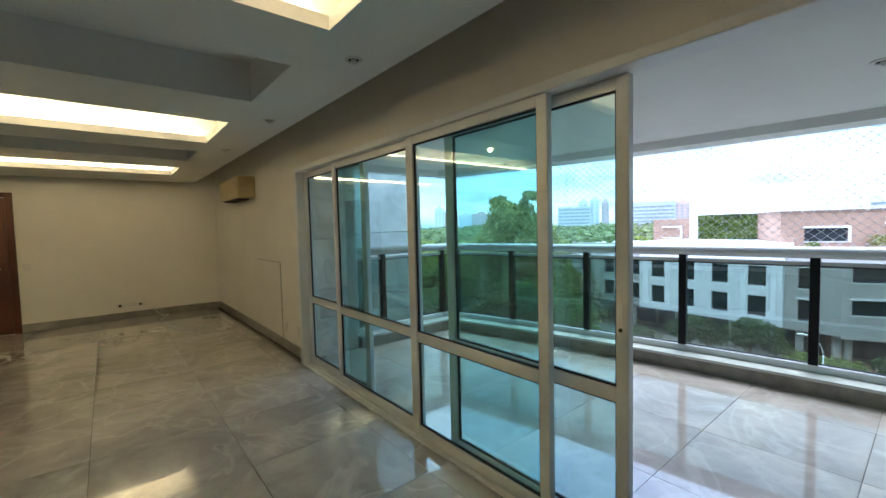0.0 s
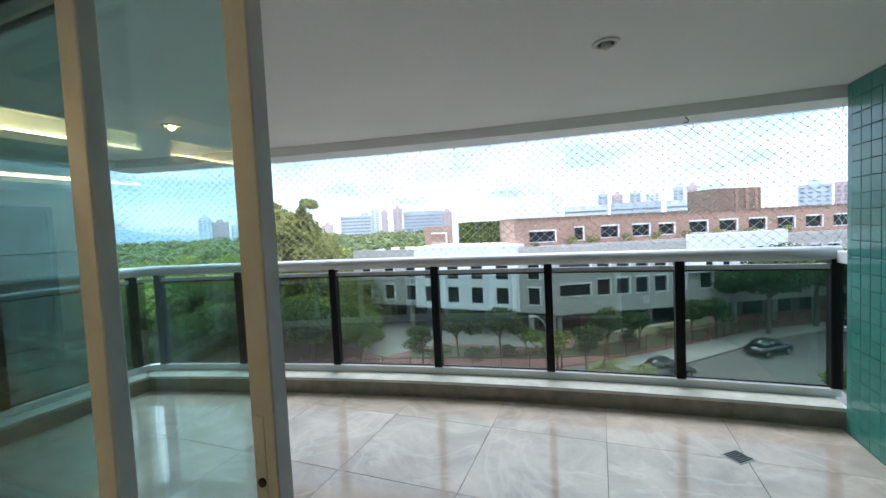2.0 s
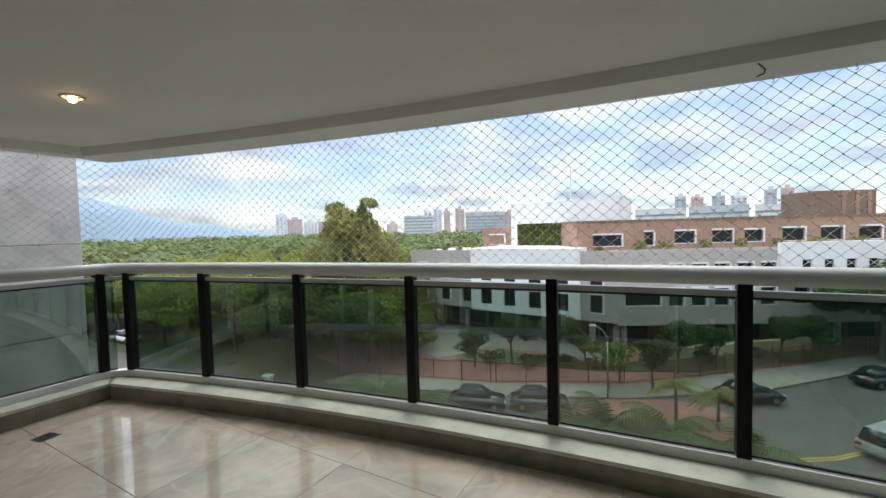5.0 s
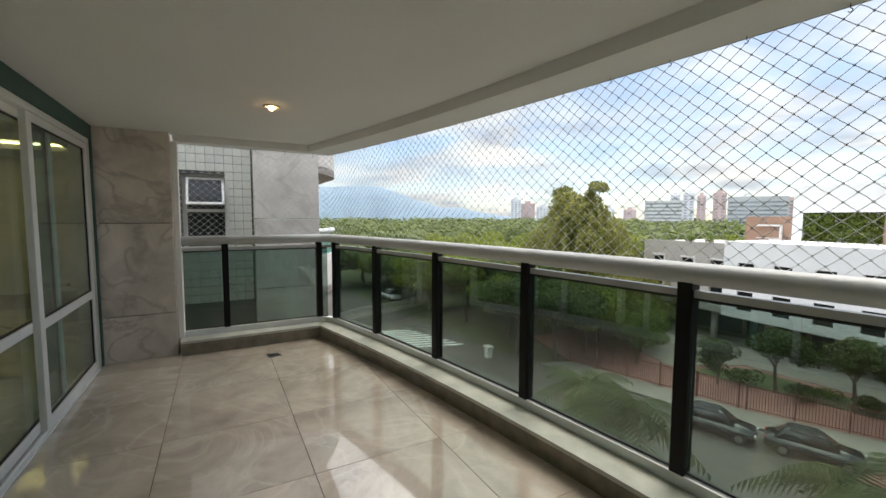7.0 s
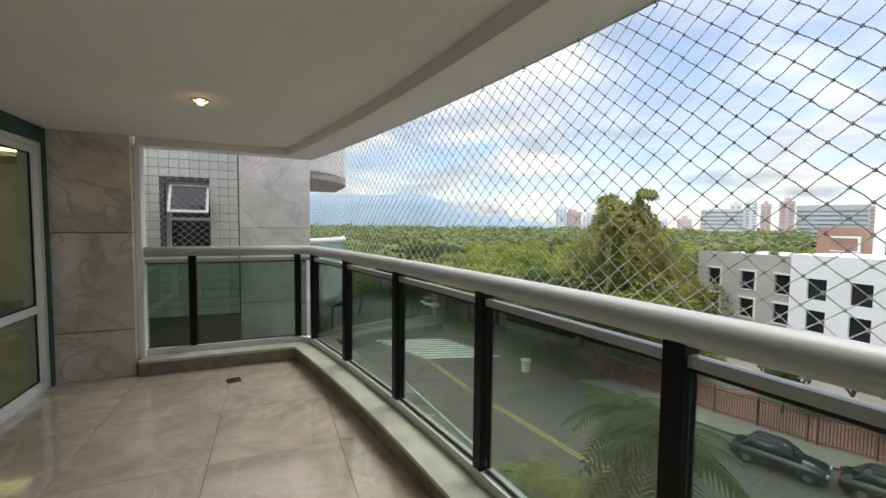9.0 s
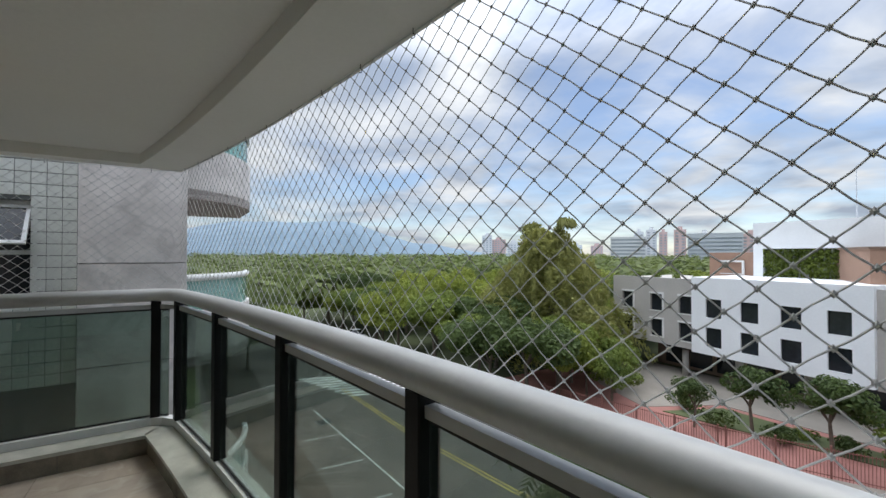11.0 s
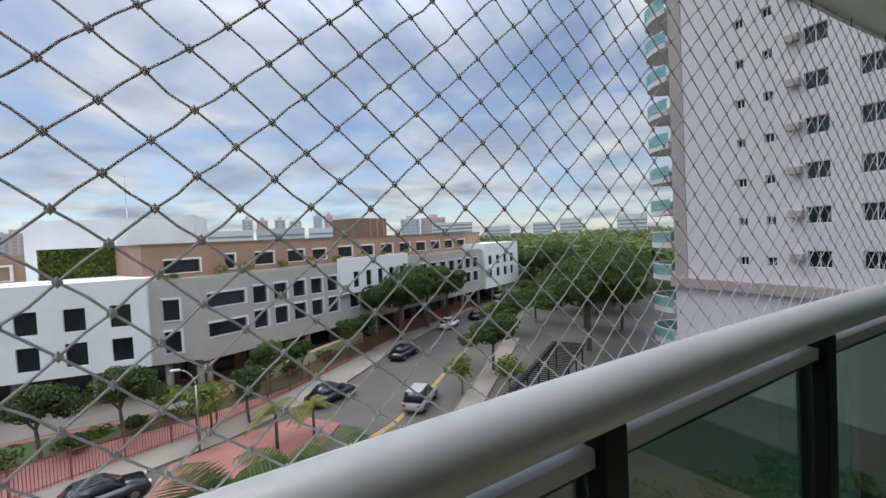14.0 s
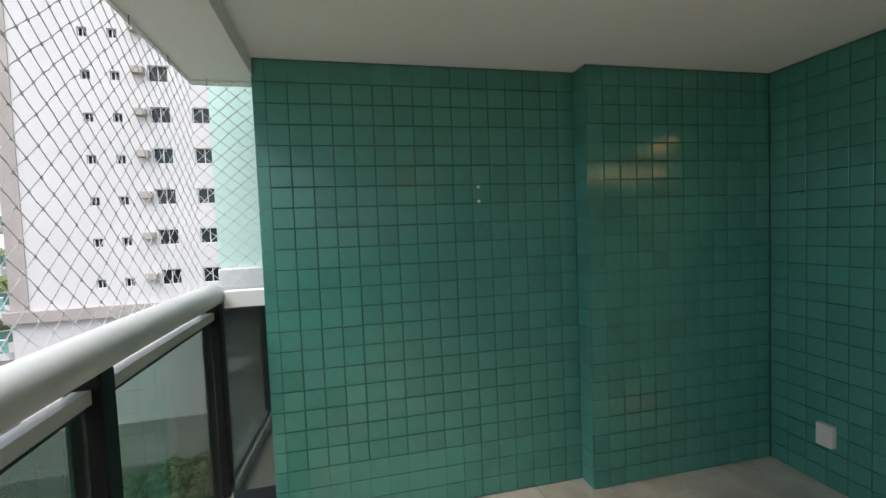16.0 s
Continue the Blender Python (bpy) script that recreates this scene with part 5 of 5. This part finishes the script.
# hanging sprays on arching shoots
sv, sf2 = [], []
for k in range(150):
    a, u = rb8.random() * 6.283, rb8.random()
    rr = (8.2 - 6.6 * u ** 1.2) * (0.75 + 0.3 * rb8.random())
    c0 = Vector((math.cos(a) * rr, math.sin(a) * rr, 4.6 + 10.6 * u - 0.18 * rr))
    for q in range(26):
        c = c0 + Vector((math.cos(a), math.sin(a), 0)) * (q * 0.045) + Vector((rb8.gauss(0, 0.1), rb8.gauss(0, 0.1), -q * 0.075 + rb8.gauss(0, 0.08)))
        n = len(sv)
        w = Vector((rb8.gauss(0, 0.07), rb8.gauss(0, 0.07), 0.02))
        sv += [c - w, c + w, c + Vector((math.cos(a) * 0.12, math.sin(a) * 0.12, -0.42 - 0.25 * rb8.random()))]
        sf2.append((n, n + 1, n + 2))
sm = bpy.data.meshes.new("sprays")
sm.from_pydata(sv, [], sf2)
sm.materials.append(M["leafC"])
part("sprays", sm, None, big)
tv, tf = [], []
for sx, hgt in ((-1.0, 16.3), (1.0, 16.6)):
    for k in range(800):
        u = rb8.random()
        ang = u * 3.4
        c = Vector((sx * (0.5 + 2.3 * u + 0.3 * math.sin(ang)), rb8.gauss(0, 0.3), hgt - 3.4 + 3.0 * math.sin(min(ang, 2.0)) + rb8.gauss(0, 0.12)))
        d = Vector((sx * rb8.random(), rb8.gauss(0, 0.5), -0.9 - 0.5 * rb8.random())) * 0.62
        n = len(tv)
        tv += [c, c + Vector((0.1, 0.06, 0)), c + d]
        tf.append((n, n + 1, n + 2))
pm = bpy.data.meshes.new("plume")
pm.from_pydata(tv, [], tf)
pm.materials.append(M["leafC"])
part("plume", pm, None, big)

# green wall on the roof block, shrubs on terraces and in beds
def bush(x, y, z, r, mat, n, label, name="shrub", sq=0.7, leaf=0.13):
    b = [((random.uniform(-r, r) * 0.5, random.uniform(-r, r) * 0.5, r * sq * 0.8), r * 0.6, sq) for _ in range(5)]
    ob = tagged(part(name, crown_mesh(name, int(x * 31 + y * 17) % 9999, b, n, leaf, M[mat]), None), label, "shrub", "shrubs")
    ob.matrix_basis = pose(x, y, z)
    return ob


gw = [((0.95 + 0.5 * i, 0.45, 0.5 + 0.62 * k), 0.42, 1.1) for i in range(20) for k in range(5)]
part("green_wall", crown_mesh("green_wall", 77, gw, 6500, 0.15, M["leafA"]), None, block, "recess filled with climbing plants")
for x, y, r in ((-15.5, 38.2, 1.3), (-12.0, 38.6, 1.2), (-8.5, 40.2, 1.1), (-4.5, 41.5, 1.1), (-1.5, 43.0, 1.0), (3.0, 46.8, 1.2), (7.0, 50.0, 1.2), (-18.5, 39.5, 1.1)):
    bush(x, y, G + 0.17, r, "leafB", 420, "low dark green shrub in the forecourt bed")
for x, y in ((-6.5, 41.0), (-11.0, 40.6)):
    bush(x, y, G + 0.17, 0.7, "leafA", 220, "small yellow-green shrub in the forecourt bed")
# shrubs packed over the bed, added to darken the view below the balcony
for i in range(48):
    bush(rt.uniform(1.0, 24.0), rt.uniform(6.0, 15.0), G + 0.15, rt.uniform(1.3, 2.0), "leafB", 420, "dense dark green shrub in the bed below the balcony", leaf=0.2)
for i in range(14):
    bush(rt.uniform(-18.0, 0.0), rt.uniform(6.0, 13.0), G + 0.15, rt.uniform(1.2, 1.8), "leafB", 380, "dense dark green shrub in the bed below the balcony", leaf=0.2)
wm = Matrix.Translation((C0.x, C0.y, 0)) @ Matrix.Rotation(math.radians(WA), 4, "Z")
for u in (3.6, 6.4, 10.8, 14.8, 18.8, 23.2, 27.5, 33):
    p = wm @ Vector((u, 3.2, 0))
    bush(p.x, p.y, TOP - 0.1, 0.75, "leafC", 170, "potted olive-green shrub on the terrace", "terrace_shrub", 1.0)
fm = Matrix.Translation((L0.x, L0.y, 0)) @ Matrix.Rotation(math.radians(fa), 4, "Z")
for u in (2, 4.5, 7, 9.3, 25.5):
    p = fm @ Vector((u, 2.2, 0))
    bush(p.x, p.y, TOP - 0.2, 0.55, "leafA", 120, "small green shrub on the roof terrace", "terrace_shrub", 0.8)

# far woods: uncounted crowns to the horizon
fv, ff = [], []
rf = random.Random(5)


def far_crown(x, y, top, r, n, leaf):
    for _ in range(n):
        v = Vector((rf.gauss(0, 1), rf.gauss(0, 1), abs(rf.gauss(0, 1)))).normalized()
        p = Vector((x, y, top - r * 0.8)) + Vector((v.x * r, v.y * r, v.z * r * 0.8)) * (0.75 + 0.3 * rf.random())
        t = v.cross(Vector((rf.gauss(0, 1), rf.gauss(0, 1), rf.gauss(0, 1)))).normalized()
        b = (v + Vector((0, 0, 0.5))).normalized().cross(t).normalized()
        s = leaf * (0.6 + 0.8 * rf.random())
        k = len(fv)
        fv.extend([p - t * s, p - b * s * 0.7, p + t * s, p + b * s * 0.7])
        ff.append((k, k + 1, k + 2, k + 3))


for _ in range(1900):
    az, r = math.radians(rf.uniform(-60, 97)), 75 * (8.5 ** rf.random())
    x, y = -math.sin(az) * r, math.cos(az) * r
    if (-36 < x < 66 and y < 60 + 0.55 * (x + 36)) or (x > 25 and r < 95):
        continue
    if x < -20 and y < 84 and x > -92 and y > 24:
        continue
    near = max(0.0, 1 - r / 260)
    far_crown(x, y, G + 8.0 + rf.random() * 2.8 - 0.8 * near + 0.009 * r, 4.5 + r * 0.012, 60 if r < 220 else 34, 0.7 + r * 0.0026)
fw = bpy.data.meshes.new("far_woods")
fw.from_pydata(fv, [], ff)
fw.materials.append(M["leafD"])
tagged(new("far_woods", fw), "dense green treetops reaching to the skyline", "woods", kind="stuff")

# ---- tower block ----
tower = thing("apartment_tower", "tall pale apartment tower with rows of windows and rounded balconies", "building", (34, 26.3, 0), -90)
STO, BASE = 3.0, -3.3
holes, wl2 = [], []
for k in range(14):
    z = BASE + 1.5 + k * STO
    for u, w, h in ((5.3, 0.6, 0.65), (7.15, 0.6, 0.65), (9.55, 1.3, 1.15), (12.35, 1.3, 1.15), (17.5, 1.3, 1.15)):
        holes.append((u, u + w, z, z + h))
tbm = bmesh.new()
facade(tbm, 24.0, BASE + 0.2, 40, holes, 0.25)
part("wall", tbm, M["towerwall"], tower)
# solid core; the darkness inside the window openings is its colour
core = bmesh.new()
box(core, 0.0, 24.0, 0.26, 16, BASE, 40)
part("core", core, M["pane"], tower, "solid core coloured dark for the unlit rooms behind the windows")
part("corner_strip", boxm(-0.02, 1.1, -0.06, 0.2, BASE, 40), M["towertrim"], tower)
part("corner_strip", boxm(14.2, 16.2, -0.06, 0.0, BASE, 40), M["towertrim"], tower)
part("band", boxm(-0.3, 24, -0.35, 0.3, BASE - 0.6, BASE + 0.2), M["towertrim"], tower)
part("podium", boxm(0.0, 24, 0.0, 16, G, BASE - 0.6), M["towerwall"], tower)
part("side_wall", boxm(-0.25, -0.03, 0.3, 16, G, 40), M["towerwall"], tower)
fr_s, fr_l = bmesh.new(), bmesh.new()
for bm, w, h in ((fr_s, 0.6, 0.65), (fr_l, 1.3, 1.15)):
    for a in ((0, 0.05, 0, h), (w - 0.05, w, 0, h), (0, w, 0, 0.05), (0, w, h - 0.05, h), (w / 2 - 0.025, w / 2 + 0.025, 0, h)):
        box(bm, a[0], a[1], 0.13, 0.18, a[2], a[3])
frs, frl = data_of("window", fr_s, M["frame"]), data_of("window", fr_l, M["frame"])
acu = data_of("air_conditioner", boxm(0, 0.75, -0.45, 0.02, 0, 0.5, 0.03, 1), M["towertrim"])
for u0, u1, v0, v1 in holes:
    part("window", frs if u1 - u0 < 1 else frl, None, tower, m=pose(u0, 0, v0))
    if abs(u0 - 9.55) < 0.01:
        part("air_conditioner", acu, None, tower, m=pose(8.65, 0, v0 + 0.45))
arc_t = [(-0.5 - 3.3 * math.sin(a), 2.7 - 2.5 * math.cos(a)) for a in [math.radians(6 * i) for i in range(25)]]
slab_me = data_of("balcony", prism(bmesh.new(), [(-0.3, 0.5)] + arc_t + [(-0.3, 6.0)], -0.5, 0.0), M["towerwall"])
glass_me = data_of("balcony_glass", sweep(arc_t, rect(-0.04, 0.0, 0.02, 0.92)), M["aqua"])
rail_me = data_of("balcony_rail", sweep(arc_t, rect(-0.06, 0.02, 0.93, 1.0)), M["alu"])
for k in range(-2, 14):
    b = part("balcony", slab_me, None, tower, m=pose(0, 0, BASE + 0.3 + k * STO))
    part("balcony_glass", glass_me, None, b)
    part("balcony_rail", rail_me, None, b)

# pergola of dark slats beside the street
perg = thing("pergola", "dark slatted pergola on thin posts", "pergola", (14.4, 21.5, G), 36)
sl = data_of("slat", boxm(-0.04, 0.04, 0, 3.1, 2.75, 2.81), M["black"])
for i in range(38):
    part("slat", sl, None, perg, m=pose(0.2 + i * 0.44, 0, 0))
for y in (0.25, 2.7):
    part("beam", boxm(0, 16.6, y, y + 0.12, 2.55, 2.748), M["black"], perg)
    for i in range(6):
        part("post", boxm(0.2 + i * 3.2, 0.34 + i * 3.2, y, y + 0.12, 0, 2.549), M["black"], perg)

# ---- cars ----
def car_kind(mat, label, h=1.45, suv=False):
    th = thing("car", label, "car", group="cars in the street")
    side = [(-2.15, 0.30), (-2.2, 0.62), (-2.05, 0.86), (-1.1 if not suv else -2.0, 0.95), (1.0, 0.92), (1.95, 0.78), (2.15, 0.55), (2.12, 0.28)]
    cab = [(-1.75 if not suv else -2.05, 0.93), (-1.15 if not suv else -1.8, h), (0.25, h + 0.02), (1.1, 0.92)]

    def loft(profile, w0, w1):
        bm = bmesh.new()
        zs = [z for _, z in profile]
        lo, hi = min(zs), max(zs)
        L, R = [], []
        for x, z in profile:
            w = w0 + (w1 - w0) * (z - lo) / (hi - lo)
            L.append(bm.verts.new((x, -w, z))), R.append(bm.verts.new((x, w, z)))
        n = len(profile)
        for i in range(n):
            bm.faces.new((L[i], L[(i + 1) % n], R[(i + 1) % n], R[i]))
        bm.faces.new(L[::-1]), bm.faces.new(R)
        bmesh.ops.recalc_face_normals(bm, faces=bm.faces[:])
        bmesh.ops.bevel(bm, geom=bm.edges[:], offset=0.06, segments=2, affect="EDGES")
        return bm
    part("body", loft(side, 0.84, 0.88), M[mat], th, "", True)
    part("cabin", loft(cab, 0.80, 0.64), M["pane"], th, "dark glazed cabin", True)
    part("roof", boxm(-1.05 if not suv else -1.7, 0.2, -0.6, 0.6, h - 0.005, h + 0.045, 0.02, 2), M[mat], th)
    for x in (-1.32, 1.35):
        for sy in (-1, 1):
            wh = part("wheel", cyl(bmesh.new(), (x, sy * 0.72, 0.33), (x, sy * 0.9, 0.33), 0.33, n=18), M["tyre"], th)
            part("rim", cyl(bmesh.new(), (x, sy * 0.9, 0.33), (x, sy * 0.915, 0.33), 0.2, n=14), M["chrome"], wh)
    for sy in (-1, 1):
        part("headlight", boxm(2.06, 2.16, sy * 0.62 - 0.16, sy * 0.62 + 0.16, 0.6, 0.73, 0.02, 1), M["lens"], th)
        part("tail_light", boxm(-2.2, -2.1, sy * 0.66 - 0.14, sy * 0.66 + 0.14, 0.66, 0.82, 0.02, 1), M["tail"], th)
    return th


CARS = [("carblack", "black hatchback parked at the kerb", 1.5, False, [(-12.6, 28.4, 18), (-8.3, 30.2, 20), (5.4, 38.2, 28)]),
        ("carblack", "black sedan driving in the street", 1.42, False, [(15.2, 46.6, 38), (33, 60, 38)]),
        ("carsilver", "silver estate car driving in the street", 1.62, True, [(11.6, 33.2, 48), (44, 70, 40)]),
        ("carwhite", "white car parked further along the street", 1.5, False, [(26.2, 56.8, 40), (-62, 26, 5), (48, 76, 35)])]
for mat, label, h, suv, spots in CARS:
    base = car_kind(mat, label, h, suv)
    for i, (x, y, a) in enumerate(spots):
        if i == 0:
            base.matrix_basis = pose(x, y, G, 0, 0, a)
        else:
            copy_thing(base, pose(x, y, G, 0, 0, a))

# street lamp and shelter
sl_t = thing("street_lamp", "slender grey street lamp with a curved arm", "street lamp", (-4.0, 33.8, G))
pole = cyl(bmesh.new(), (0, 0, 0), (0, 0, 4.6), 0.07, 0.05, 10)
for i in range(6):
    u, v = i / 6 * 1.3, (i + 1) / 6 * 1.3
    cyl(pole, (-1.2 * (1 - math.cos(u)), 0, 4.6 + 1.2 * math.sin(u)), (-1.2 * (1 - math.cos(v)), 0, 4.6 + 1.2 * math.sin(v)), 0.045, n=8)
part("pole", pole, M["chrome"], sl_t, "", True)
part("head", boxm(-1.35, -0.8, -0.1, 0.1, 5.7, 5.82, 0.03, 1), M["plastic"], sl_t)
cab = thing("utility_cabinet", "small white street cabinet with a wider cap", "cabinet", (-30.6, 23.6, G))
part("body", boxm(-0.3, 0.3, -0.25, 0.25, 0, 1.0, 0.03, 2), M["frame"], cab)
part("cap", boxm(-0.42, 0.42, -0.36, 0.36, 1.002, 1.22, 0.06, 2), M["canvas"], cab)
part("foot", boxm(-0.36, 0.36, -0.3, 0.3, 0.0, 0.12, 0.01, 1), M["paving"], cab)
solid("garden_wall", prism(bmesh.new(), [(-2.0, 44.2), (13.0, 56.2), (12.6, 56.8), (-2.4, 44.9)], G, G + 1.3), M["cream"], "low cream garden wall along the building", "wall", "structure")
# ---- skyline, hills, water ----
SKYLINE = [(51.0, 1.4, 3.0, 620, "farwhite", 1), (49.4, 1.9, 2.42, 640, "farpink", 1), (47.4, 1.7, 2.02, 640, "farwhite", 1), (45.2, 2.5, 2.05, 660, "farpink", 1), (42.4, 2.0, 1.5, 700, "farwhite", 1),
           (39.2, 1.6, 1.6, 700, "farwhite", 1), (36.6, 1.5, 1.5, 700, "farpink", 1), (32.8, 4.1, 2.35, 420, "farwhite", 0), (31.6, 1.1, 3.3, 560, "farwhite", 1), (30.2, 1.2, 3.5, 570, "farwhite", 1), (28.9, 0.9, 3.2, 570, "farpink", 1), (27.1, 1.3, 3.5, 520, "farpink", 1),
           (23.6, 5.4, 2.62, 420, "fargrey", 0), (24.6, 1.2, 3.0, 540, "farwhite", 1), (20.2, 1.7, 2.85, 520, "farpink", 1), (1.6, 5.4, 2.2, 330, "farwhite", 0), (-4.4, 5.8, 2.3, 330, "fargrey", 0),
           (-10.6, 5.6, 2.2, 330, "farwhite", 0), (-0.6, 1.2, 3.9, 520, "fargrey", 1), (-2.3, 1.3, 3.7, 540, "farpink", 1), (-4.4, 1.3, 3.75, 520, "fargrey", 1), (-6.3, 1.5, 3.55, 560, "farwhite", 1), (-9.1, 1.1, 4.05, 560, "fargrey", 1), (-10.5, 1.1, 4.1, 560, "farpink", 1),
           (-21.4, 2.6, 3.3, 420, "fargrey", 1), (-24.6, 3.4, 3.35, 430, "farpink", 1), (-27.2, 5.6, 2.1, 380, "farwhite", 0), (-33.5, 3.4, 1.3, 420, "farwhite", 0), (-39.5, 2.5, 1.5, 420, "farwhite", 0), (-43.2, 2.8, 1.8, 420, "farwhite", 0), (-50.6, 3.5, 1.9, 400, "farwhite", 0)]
for az, wd, el, dist, mat, tall in SKYLINE:
    a = math.radians(az)
    w, top = 2 * dist * math.tan(math.radians(wd / 2)), 1.5 + dist * math.tan(math.radians(el)) - (4.5 if tall else 1.0)
    ob = thing("far_building", "distant %s block on the skyline" % {"farwhite": "white", "farpink": "pink", "fargrey": "grey"}[mat], "building", (-math.sin(a) * dist, math.cos(a) * dist, G), az, "skyline blocks")
    h, hs = top - G, []
    n, sto = max(2, int(w / 4.0)), 3.3
    for k in range(int((h - 3) / sto)):
        z = 3 + k * sto
        if tall:
            hs += [(-w / 2 + (i + 0.25) * w / n + w / 2, -w / 2 + (i + 0.75) * w / n + w / 2, z, z + 1.7) for i in range(n)]
        else:
            hs.append((w * 0.02, w * 0.98, z, z + 1.6))
    bm = bmesh.new()
    facade(bm, w, 0, h, hs, 0.6)
    at0 = pose(-w / 2, 0, 0)
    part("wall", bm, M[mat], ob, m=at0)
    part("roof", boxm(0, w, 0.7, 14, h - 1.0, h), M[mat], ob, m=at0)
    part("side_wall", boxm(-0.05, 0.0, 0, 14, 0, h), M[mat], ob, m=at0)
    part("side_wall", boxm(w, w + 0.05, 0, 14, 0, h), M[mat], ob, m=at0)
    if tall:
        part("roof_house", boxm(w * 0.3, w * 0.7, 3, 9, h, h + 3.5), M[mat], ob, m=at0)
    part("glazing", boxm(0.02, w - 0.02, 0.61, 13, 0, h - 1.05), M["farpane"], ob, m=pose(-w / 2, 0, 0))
hv, hf, NA = [], [], 90
for i in range(NA + 1):
    az = 46 + 66 * i / NA
    e = 4.1 * math.exp(-((az - 82) / 13.0) ** 2) + 2.3 * math.exp(-((az - 70) / 6.0) ** 2) + 1.1 * math.exp(-((az - 60) / 7.0) ** 2) + 0.25 * noise.noise(Vector((az * 0.35, 1, 2))) + 0.1 * noise.noise(Vector((az * 1.3, 4, 2)))
    e = max(0.02, e)
    for r, f in ((1900, 0.0), (2050, 0.55), (2300, 1.0), (2600, 0.6)):
        rr = r + 60 * noise.noise(Vector((az * 0.5, f * 5, 9)))
        hv.append((-math.sin(math.radians(az)) * rr, math.cos(math.radians(az)) * rr, G + f * (13.5 + math.tan(math.radians(e)) * 2300)))
for i in range(NA):
    for k in range(3):
        q = i * 4 + k
        hf.append((q, q + 1, q + 5, q + 4))
hm = bpy.data.meshes.new("hills")
hm.from_pydata(hv, [], hf)
hm.shade_smooth()
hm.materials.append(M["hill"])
tagged(new("backdrop_hills", hm), "mountain ridge beyond the lagoon, painted in haze blue", "hills", kind="structure")
solid("water", prism(bmesh.new(), [(-1500, 260), (-700, 180), (-300, 260), (-200, 420), (-500, 700), (-1500, 900)], G - 0.2, G + 0.3), M["water"], "pale lagoon seen between the trees", "water", "structure")
